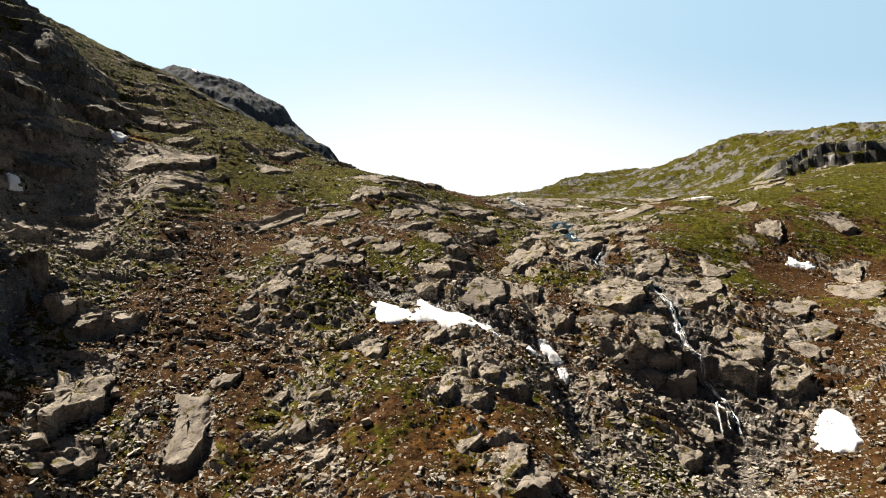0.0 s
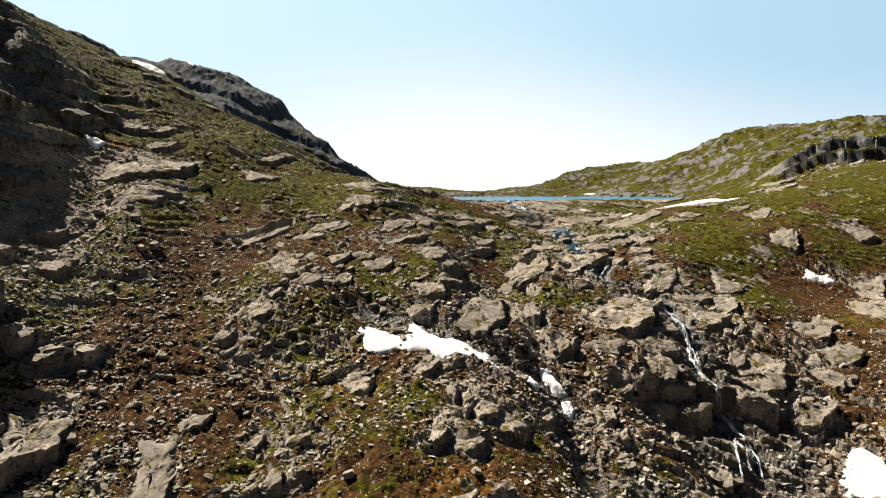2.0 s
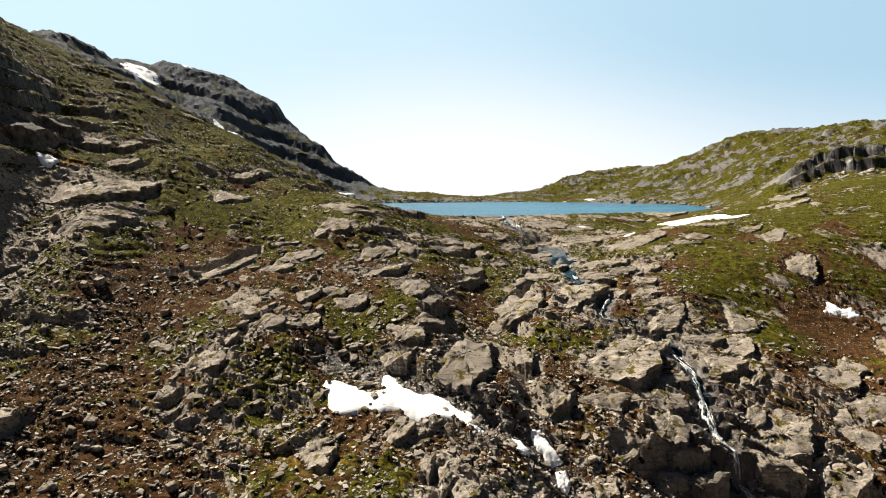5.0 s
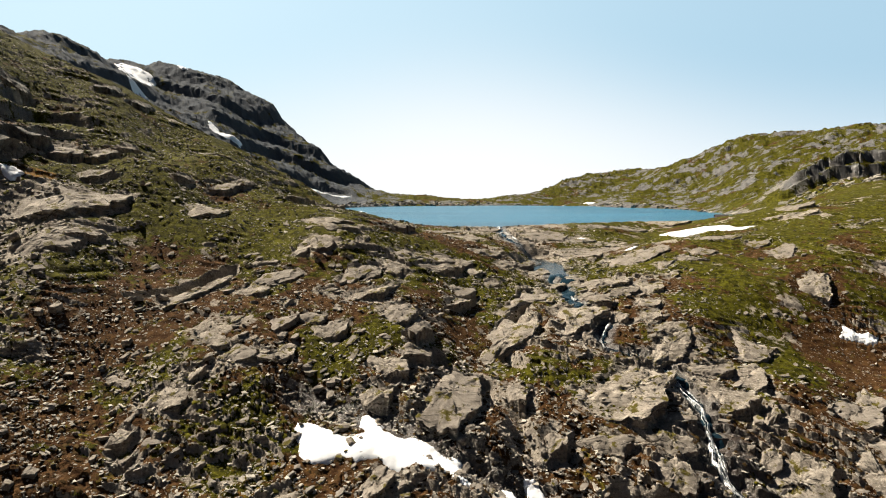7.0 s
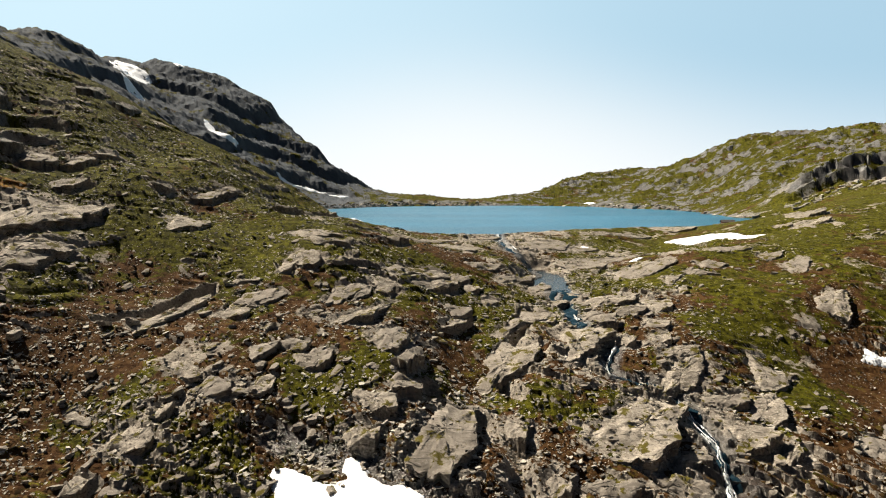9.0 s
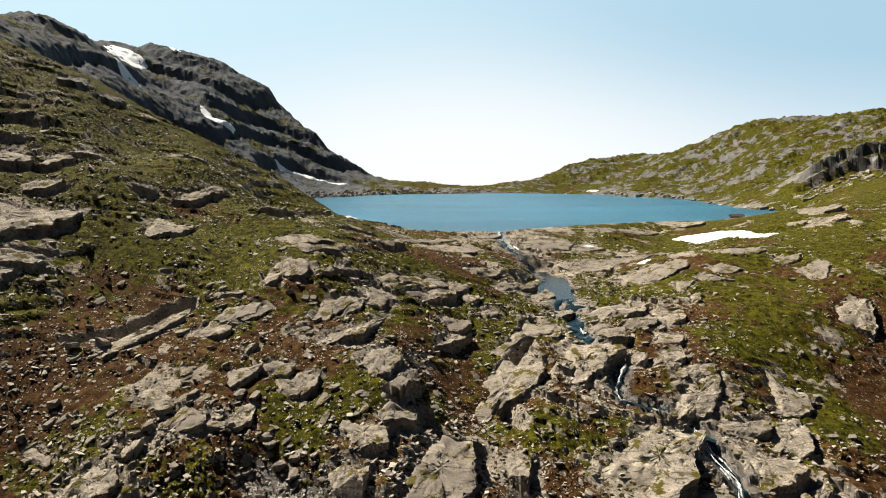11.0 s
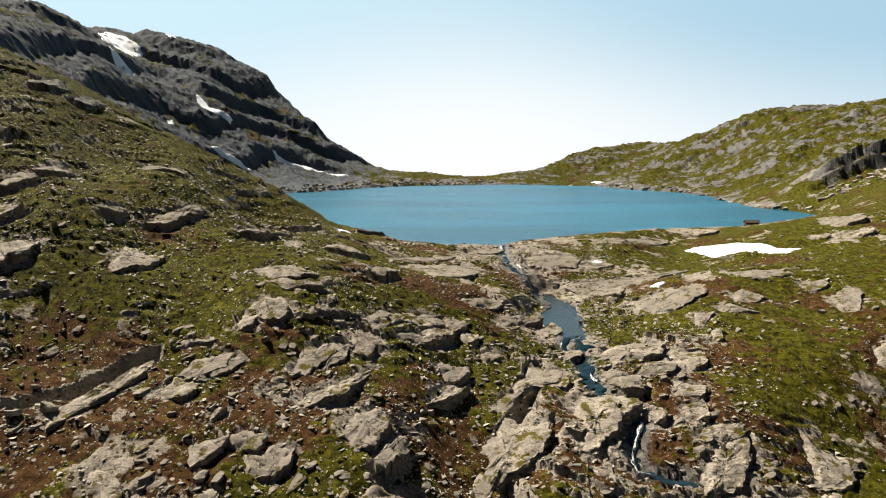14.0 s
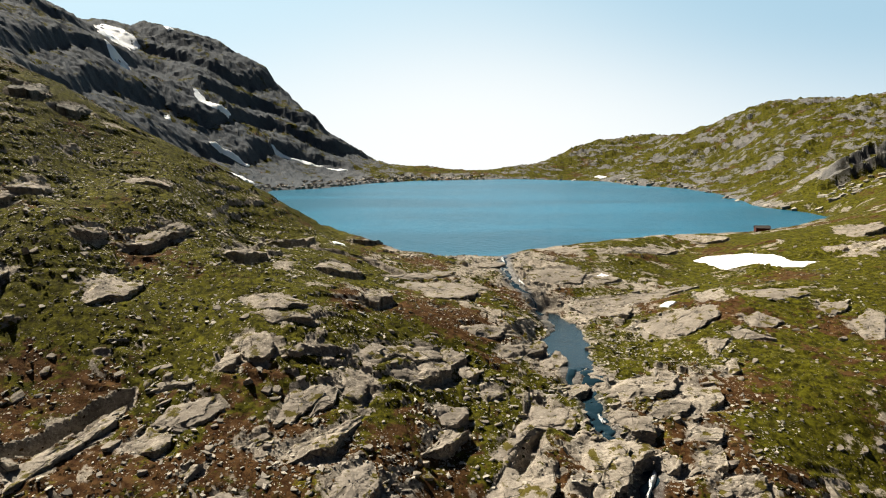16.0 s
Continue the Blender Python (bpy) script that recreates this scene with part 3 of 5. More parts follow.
outcrop(0.7, (-21.7, 138.8), (-20.0, 140.4), (-16.9, 139.9), (-18.6, 136.7), (-20.2, 135.0))
outcrop(0.8, (-15.3, 138.5), (-11.9, 138.3), (-10.2, 136.0), (-12.1, 135.1), (-14.4, 136.2))
outcrop(0.5, (-19.2, 130.0), (-18.5, 133.3), (-16.1, 133.3), (-16.1, 129.9), (-17.9, 128.3))
outcrop(0.8, (-31.7, 134.0), (-30.9, 135.2), (-27.8, 133.4), (-26.1, 130.8), (-27.2, 129.7), (-30.2, 131.5))
outcrop(0.8, (-26.5, 128.8), (-24.8, 131.8), (-21.7, 130.5), (-21.2, 127.8), (-24.3, 126.9))
outcrop(0.3, (-42.9, 126.4), (-41.7, 127.0), (-37.7, 124.4), (-38.0, 123.5), (-41.4, 125.1))
outcrop(1.5, (15.3, 151.5), (18.0, 155.1), (23.6, 152.2), (23.6, 149.1), (19.7, 143.7), (17.1, 144.0), (13.7, 139.7), (11.6, 142.1), (14.5, 146.2), (13.3, 149.7))
outcrop(0.8, (16.2, 157.4), (19.8, 163.8), (26.0, 169.8), (29.3, 166.4), (28.1, 162.3), (22.3, 166.4), (17.5, 155.4))
outcrop(1.5, (28.4, 157.7), (29.9, 160.5), (34.9, 159.5), (34.6, 153.8), (30.2, 147.2), (27.8, 147.2))
outcrop(3, (27.2, 128.4), (30.7, 133.3), (36.7, 139.4), (41.6, 139.4), (44.6, 139.4), (42.4, 135.4), (39.5, 128.3), (35.2, 124.3), (32.4, 124.9), (28.5, 127.2))
outcrop(1, (47.6, 141.5), (50.7, 142.7), (55.3, 142.9), (55.0, 140.4), (51.1, 139.4), (47.6, 140.3))
outcrop(1.6, (55.7, 143.8), (60.4, 144.1), (59.9, 139.8), (58.4, 135.9), (55.4, 135.7), (53.8, 137.7))
outcrop(2.6, (47.3, 138.4), (48.4, 139.0), (51.6, 136.5), (54.4, 135.5), (55.7, 132.1), (54.1, 130.5), (50.9, 129.5), (48.9, 130.3), (49.1, 134.5))
outcrop(1, (41.2, 140.9), (44.0, 146.5), (48.5, 150.2), (50.6, 148.2), (47.4, 143.3), (44.6, 142.9))
outcrop(2, (15.6, 132.3), (16.9, 133.0), (19.5, 131.4), (18.6, 127.0), (16.9, 128.8), (15.9, 130.6))
outcrop(3, (20.5, 122.6), (22.2, 124.8), (23.7, 122.9), (23.3, 119.6), (20.9, 119.5))
outcrop(2, (83.0, 175.2), (87.7, 178.4), (92.3, 178.4), (87.3, 168.7), (85.6, 166.6), (83.3, 168.4), (80.7, 169.9))
outcrop(0.4, (60.7, 155.0), (62.7, 152.8), (66.4, 150.5), (62.9, 145.5), (57.7, 144.3))
outcrop(3, (-52.4, 83.3), (-57.6, 94.6), (-54.0, 97.3), (-49.7, 96.3), (-47.8, 94.0), (-47.7, 89.6), (-50.8, 86.7), (-51.4, 83.3))
outcrop(3, (-35.3, 80.4), (-38.2, 91.6), (-36.6, 93.2), (-33.0, 93.0), (-31.6, 87.5), (-31.5, 82.0), (-32.1, 79.8), (-34.5, 80.4))
outcrop(1.5, (-14.0, 105.1), (-13.6, 108.0), (-11.0, 108.5), (-9.2, 105.2), (-9.7, 101.1), (-12.3, 101.6))
outcrop(0.7, (-34.6, 94.6), (-33.1, 97.7), (-30.8, 97.5), (-31.1, 95.2), (-33.4, 93.3))
outcrop(1, (-25.3, 93.4), (-24.1, 96.0), (-22.7, 94.7), (-23.2, 92.6))
outcrop(1, (-19.8, 92.3), (-20.0, 94.6), (-16.8, 93.7), (-16.1, 92.4))
outcrop(1.2, (-21.4, 86.0), (-20.6, 89.5), (-19.2, 89.8), (-18.4, 86.2), (-20.3, 85.9))
outcrop(2, (-1.0, 91.1), (-0.0, 96.0), (1.1, 97.5), (1.9, 95.5), (1.5, 91.8), (0.4, 90.0))
outcrop(2, (5.1, 98.9), (6.5, 102.3), (9.2, 100.7), (8.6, 98.3), (6.1, 96.5))
outcrop(1.5, (1.5, 91.2), (2.2, 92.5), (5.2, 92.2), (6.6, 91.6), (5.1, 89.7), (2.2, 89.7))
outcrop(2, (3.6, 102.9), (4.9, 104.7), (6.0, 102.3), (4.2, 96.8), (3.7, 98.9))
outcrop(2, (1.1, 102.9), (2.0, 105.2), (3.6, 104.6), (2.7, 100.1))
outcrop(1, (6.4, 75.6), (8.5, 82.4), (11.0, 82.6), (10.0, 77.1), (7.4, 74.8))
outcrop(3, (6.7, 71.5), (9.6, 76.9), (13.4, 81.3), (13.8, 77.0), (11.4, 72.7))
outcrop(2.6, (48.0, 115.0), (50.3, 119.5), (56.3, 122.9), (59.9, 120.3), (56.4, 114.2), (52.3, 114.2))
outcrop(2, (48.3, 118.0), (51.2, 122.8), (53.9, 124.3), (52.8, 119.5))
outcrop(2.6, (34.1, 112.0), (36.8, 112.1), (42.3, 112.2), (44.1, 112.0), (41.7, 110.4), (35.6, 110.9))
outcrop(1.5, (63.5, 122.4), (68.2, 126.5), (67.7, 120.2), (69.2, 117.8), (67.0, 115.8), (63.9, 118.7))
outcrop(1, (73.3, 137.8), (78.5, 143.1), (78.9, 136.8), (72.8, 132.9))
outcrop(0.8, (94.4, 157.7), (102.6, 159.8), (94.6, 147.5), (91.0, 150.1))
outcrop(1.5, (2.6, 120.4), (3.7, 126.4), (8.4, 134.8), (11.8, 134.8), (12.3, 126.3), (8.3, 118.9), (4.5, 118.5))
outcrop(1.5, (35.1, 118.8), (38.4, 120.1), (39.8, 115.7), (38.7, 113.8), (34.7, 114.4))
outcrop(2.6, (-78.9, 159.0), (-80.9, 164.6), (-77.5, 172.8), (-70.8, 175.0), (-66.9, 176.0), (-60.9, 175.3), (-60.9, 170.4), (-65.6, 163.9), (-69.1, 159.0), (-74.9, 159.0))
outcrop(1.5, (-71.7, 150.1), (-68.2, 152.1), (-64.5, 153.9), (-60.5, 155.3), (-60.5, 150.1), (-67.1, 147.8))
outcrop(0.8, (42.2, 144.0), (46.1, 149.7), (51.3, 152.3), (50.8, 149.1), (45.9, 142.8))
outcrop(1.5, (35.6, 114.2), (37.8, 114.3), (42.5, 114.8), (42.1, 113.8), (36.5, 112.9))
outcrop(1.5, (47.9, 115.2), (49.2, 114.1), (53.4, 113.4), (53.9, 110.3), (52.6, 111.8), (48.6, 112.5))
outcrop(1.5, (54.2, 109.0), (55.5, 109.1), (56.0, 106.9), (54.2, 106.5))
outcrop(1.5, (57.5, 108.1), (60.2, 109.9), (60.2, 108.5), (58.1, 107.7))
outcrop(1.5, (54.9, 130.3), (57.4, 131.3), (57.2, 129.4), (54.2, 127.2))
outcrop(1.6, (35.5, 118.3), (37.0, 118.8), (39.6, 117.0), (39.3, 114.7), (37.6, 116.3))
outcrop(0.8, (26.8, 112.1), (31.2, 114.0), (31.8, 113.1), (28.2, 110.8))
outcrop(2, (-6.0, 125.0), (-4.1, 126.3), (-0.7, 124.9), (-1.1, 122.7), (-4.4, 122.8))
outcrop(1, (37.2, 124.0), (39.3, 127.5), (43.7, 130.1), (43.6, 127.0), (40.0, 126.0))
outcrop(1.2, (25.2, 121.6), (28.6, 124.0), (32.7, 121.6), (31.1, 119.0), (27.2, 120.0))
outcrop(1.2, (36.7, 110.5), (38.8, 109.3), (40.4, 109.1), (35.8, 105.6))
outcrop(1, (24.2, 108.4), (27.2, 108.7), (27.5, 106.4), (24.5, 106.0))
outcrop(1, (24.8, 103.5), (28.4, 105.2), (28.6, 103.1), (25.8, 102.8))
outcrop(0.4, (-9.8, 158.8), (-7.5, 161.4), (-5.5, 161.4), (-5.7, 157.3), (-8.2, 154.7))
outcrop(0.3, (-26.2, 152.6), (-25.0, 155.4), (-21.5, 156.3), (-19.5, 154.9), (-21.5, 152.0), (-24.1, 151.1))
outcrop(0.4, (1.1, 168.2), (3.5, 170.4), (7.1, 169.7), (5.9, 167.6), (2.1, 166.8))
outcrop(0.5, (14.1, 170.1), (16.9, 172.2), (18.6, 170.4), (15.8, 168.1))
outcrop(0.6, (-4.0, 142.3), (-2.6, 146.5), (0.7, 149.5), (1.9, 144.6), (0.0, 139.9), (-2.2, 139.6))
outcrop(0.5, (-18.0, 140.9), (-15.5, 142.5), (-12.8, 141.0), (-13.7, 138.4), (-16.7, 139.0))


def bedrock(x, y):
    """How far a place lies on an outcrop (0 to 1), how deep the ground is washed out below its broken edge, and its rubbly surroundings."""
    out, trench, halo = np.zeros(np.shape(x)), np.zeros(np.shape(x)), np.zeros(np.shape(x))
    for rise, pts in OUTCROPS:
        (x0, y0), (x1, y1) = pts.min(0) - 3, pts.max(0) + 3
        k = np.nonzero((x > x0) & (x < x1) & (y > y0) & (y < y1))
        if not len(k[0]):
            continue
        px, py = x[k], y[k]
        line = [tuple(p) for p in pts]
        d, _ = from_line(px, py, line, True)
        inside = np.zeros(px.shape, bool)
        for (ax, ay), (bx, by) in zip(line, line[1:] + line[:1]):
            if ay != by:
                inside ^= ((ay > py) != (by > py)) & (px < (bx - ax) * (py - ay) / (by - ay) + ax)
        d = np.where(inside, -d, d)
        mx, my = pts.mean(0)
        ex, ey = (0.93, -0.37) if rise < 2 else (0.75, -0.66)
        lee = (ex * (px - mx) + ey * (py - my)) / (0.5 * math.hypot(x1 - x0 - 6, y1 - y0 - 6) + 0.5)
        out[k] = np.maximum(out[k], 1 - smooth(d, -0.6, 1.0))
        halo[k] = np.maximum(halo[k], 1 - smooth(d, -0.5, 2.8))
        trench[k] = np.maximum(trench[k], min(0.6 * rise, 1.7) * smooth(lee, 0.15, 0.6) * np.exp(-((d - 0.3) / (0.7 + 0.22 * rise)) ** 2))
    return out, trench, halo


def relief(x, y):
    """Height and surface kinds of the land."""
    base = landform(x, y)
    wx, wy = x + 3.0 * perlin(x / 11, y / 11, 3), y + 3.0 * perlin(x / 11, y / 11, 4)
    shore = from_shore(x + 1.6 * perlin(x / 7, y / 7, 5), y + 2.2 * perlin(x / 9, y / 9, 6))
    far = smooth(y, 300, 520)
    near = 1 - far
    # bedding: tilted benches whose broken edges face the valley
    left = smooth(-x, -40, 20)
    phase = (left * (-0.62 * wx + 0.78 * wy) + (1 - left) * (0.25 * wx + 0.97 * wy)) / 8.5 + 0.5 * perlin(x / 23, y / 23, 8)
    f = phase - np.floor(phase)
    bench = np.where(f < 0.1, f / 0.1, 1 - (f - 0.1) / 0.9) - 0.5
    strength = smooth(perlin(x / 19, y / 19, 11) + 0.35 * perlin(x / 6, y / 6, 12), -0.15, 0.5)
    ident, joint = blocks(wx / 3.4 + wy / 6.0, wy / 2.6 - wx / 5.0, 20)
    ident2, joint2 = blocks(wx / 1.5, wy / 1.2, 30)
    rough = smooth(perlin(x / 14, y / 14, 14) + 0.4 * perlin(x / 4, y / 4, 15), -0.2, 0.6)
    detail = fbm(x, y, 16, 2, 40) * 0.45 + bench * 1.1 * strength
    detail = detail + strength * ((ident - 0.5) * 0.6 - 0.35 * (1 - smooth(joint, 0.0, 0.2)))
    detail = detail + rough * ((ident2 - 0.5) * 0.55 - 0.25 * (1 - smooth(joint2, 0.0, 0.32)))
    detail = detail + fbm(x, y, 2.6, 3, 50, 0.6) * 0.3
    crag = fbm(x, y, 80, 2, 60) * 2.5 - np.abs(fbm(x * 0.6 + y * 0.2, y, 26, 3, 64, 0.55)) * 3.5 + fbm(x, y, 11, 3, 70, 0.6) * 1.6
    tier = (base + 13 * fbm(x, y, 130, 2, 75)) / 24 + 0.012 * x
    tf = tier - np.floor(tier)
    crag = crag + (5.0 - 3.4 * smooth(x, 40, 120) + 5.5 * smooth(-x, 0, 120) ) * (smooth(tf, 0.0, 0.3) - tf - 0.35)
    tame = 0.3 + 0.7 * smooth(perlin(x / 26, y / 26, 16) + 0.9 * smooth(-y, -150, -100) - 0.35, -0.2, 0.5)
    tame = np.maximum(tame, 0.65 * smooth(-x, 10, 30) * smooth(y, 165, 190))
    tame = np.maximum(tame, 0.9 * np.exp(-((x - 34) / 22) ** 2) * (y < 250))
    bare, trench, halo = bedrock(x, y)
    detail = detail * (1 - 0.72 * bare) * (1 - 0.65 * smooth(x, 26, 36) * (1 - smooth(x, 60, 70)) * (1 - smooth(y, 126, 138)))
    h = base + 4 * far * smooth(-x, 100, 200) * smooth(base, 60, 120) + near * detail * tame + far * crag * smooth(base, 1, 30) + 1.1 * far * fbm(x, y, 12, 4, 72, 0.65) * smooth(shore, 1, 10) * (1 - smooth(base, 10, 30))
    # the dark cliff behind the lake's right shore
    up_hill = y - np.interp(x, (165, 185, 196, 219, 245, 330), (430, 421, 418, 412, 409, 402)) + 4 * fbm(x, y, 20, 2, 84, 0.5)
    ci, cj = blocks(x / 9.0 + y / 20, y / 7.0 - x / 25, 73)
    up_hill = up_hill + 2.2 * (ci - 0.5)
    h = h + 13 * (0.55 * smooth(up_hill, 0, 2.5) + 0.45 * smooth(up_hill, 7, 9.5)) * (1 - smooth(up_hill, 10, 45)) * smooth(x, 196, 222) * (1 - smooth(x, 290, 340))
    # the ledge that the waterfall drops over
    gi, gj = blocks((x * 0.9 + y * 0.45) / 3.1, (y * 0.9 - x * 0.45) / 1.7, 61)
    gorge = smooth(x, 26, 36) * (1 - smooth(x, 60, 70))
    lip = y - np.interp(x, (24, 34, 42, 50, 60, 70), (112, 113, 115, 113, 111, 109)) + 1.6 * fbm(x, y, 9, 2, 88) + 1.4 * (gi - 0.5)
    steps = 0.4 * (smooth(lip, -5.0, -3.8) + smooth(lip, 3.4, 4.6)) + 1.2 * smooth(lip, -0.7, 0.7) - 1
    h = h + 3.2 * (steps - np.clip(lip / 8, -1, 1)) * gorge * (np.abs(lip) < 8)
    h = h + gorge * smooth(y, 96, 102) * (1 - smooth(y, 124, 132)) * (0.25 * (lattice(np.floor(gi * 997), np.floor(gi * 131), 7) - 0.5) - 0.3 * (1 - smooth(gj, 0.0, 0.24)))
    # the bedding shows as ledges on the steep rock
    wavy = 0.9 * fbm(x, y, 9, 2, 35)
    for size, ramp, tilt, where in ((1.5, 0.25, 0.42, gorge * smooth(y, 94, 102) * (1 - smooth(y, 132, 146))), (4.6, 0.2, 0.12, smooth(-x, 82, 92) * near * (y < 215)),
                              (2.4, 0.3, 0.16, 0.4 * smooth(-x, 12, 32) * smooth(y, 168, 190) * (1 - smooth(y, 310, 340)) * smooth(perlin(x / 13, y / 13, 37), -0.25, 0.3)),
                              (1.3, 0.45, 0.25, 0.8 * smooth(perlin(x / 17, y / 17, 33), 0.0, 0.35) * near * (1 - smooth(y, 205, 225)))):
        bed = (h + tilt * x + wavy) / size
        part_of = bed - np.floor(bed)
        h = h + 0.75 * where * size * (smooth(part_of, 0.0, ramp) - part_of)
    h = h - (trench + 0.45 * bare) * (y < 300)
    # watercourses
    db, ab = from_line(x, y, BROOK, False, 25)
    dg, ag = from_line(x, y, GULLY, False, 25)
    h = h - (0.5 + 0.7 * smooth(-y, -190, -160)) * np.exp(-(db / 1.8) ** 2) - 2.0 * np.exp(-(dg / 3.2) ** 2)
    cx, cy = x + 1.2 * perlin(x / 4, y / 4, 57), y + 1.2 * perlin(x / 4, y / 4, 58)
    cleft = np.zeros(np.shape(x))
    for line, depth, half in CLEFTS:
        dc, _ = from_line(cx, cy, line, False, 8)
        h = h - depth * (1 - smooth(dc, 0.3 * half, 1.3 * half))
        cleft = np.maximum(cleft, 1 - smooth(dc, half, 2.2 * half))
    # the dark wall at the foot of the near scree
    h = h + 6.5 * smooth(-x - 64.5 + 1.2 * fbm(x, y, 7, 2, 59), 0, 1.8) * smooth(y, 83, 88) * (1 - smooth(y, 103, 110))
    # the pool below the outlet
    dp, ap = from_line(x + perlin(x / 3, y / 3, 81), y + perlin(x / 3, y / 3, 82), POOL, False, 15)
    edge = dp - np.interp(ap, (0, 0.3, 0.7, 1), POOL_HALF)
    bank = POOL_LEVEL + 0.25 + (h - POOL_LEVEL - 0.25) * smooth(edge, 0.8, 6.0)
    h = np.where(edge < 0, POOL_LEVEL - 0.5, np.where(edge < 6, np.where(edge < 1.2, np.maximum(bank, POOL_LEVEL + 0.15 * edge), bank), h))
    # the lake's rim
    gentle = 1 - smooth(y, 370, 420)
    rim = 0.55 * np.minimum(shore / 1.2, 1.0) + 0.35 * smooth(shore, 1, 5) * (1 + perlin(x / 3, y / 3, 80))
    h = np.where(shore > 0, rim + (h - rim) * smooth(shore, 3.0 * gentle, 4.0 + 12.0 * gentle), np.maximum(0.22 * shore, -9.0))
    crest = smooth(up_hill, -2, 2) * (1 - smooth(up_hill, 9, 14)) * smooth(x, 196, 222) * (1 - smooth(x, 290, 340))
    h = h + 1.5 * far * (x > 60) * fbm(x, y, 9, 3, 92, 0.6) * smooth(base, 2, 10)
    kinds = dict(crest=crest, strength=strength, rough=rough, ident=ident, db=db, dg=dg, shore=shore, far=far, base=base, bare=bare, halo=np.maximum(halo, 1.3 * cleft))
    return h, kinds


def ground_at(x, y):
    h, _ = relief(np.array([float(x)]), np.array([float(y)]))
    return float(h[0])


def mesh_from(name, verts, faces, material, smooth_shade=True):
    me = bpy.data.meshes.new(name)
    me.vertices.add(len(verts))
    me.vertices.foreach_set("co", np.ascontiguousarray(verts, np.float32).ravel())
    n, k = faces.shape
    me.loops.add(n * k)
    me.loops.foreach_set("vertex_index", np.ascontiguousarray(faces, np.int32).ravel())
    me.polygons.add(n)
    me.polygons.foreach_set("loop_start", np.arange(0, n * k, k, dtype=np.int32))
    me.polygons.foreach_set("loop_total", np.full(n, k, np.int32))
    me.polygons.foreach_set("use_smooth", np.full(n, smooth_shade))
    me.update(calc_edges=True)
    me.materials.append(material)
    return me


def vegetation(x, y, h, kd):
    """How high up the place lies (0 to 1), and how green its cover is against brown heath."""
    up = smooth(h, -16, 4)
    green = 0.14 + 0.1 * kd["far"] * (x > 0) + 0.46 * up + 0.78 * fbm(x, y, 26, 5, 90, 0.62) + 0.5 * smooth(-x, 10, 30) * smooth(y, 155, 178) + 0.34 * smooth(x, 36, 66) * smooth(y, 150, 175) + 0.04 * (1 - up) - 0.26 * smooth(x, 56, 85) * smooth(-y, -215, -165) + 0.36 * smooth(y, 118, 140) * np.exp(-((x - 10) / 40) ** 2) * (1 - 0.7 * up) + 0.45 * np.exp(-((x - 2) / 17) ** 2 - ((y - 94) / 11) ** 2)
    return up, green


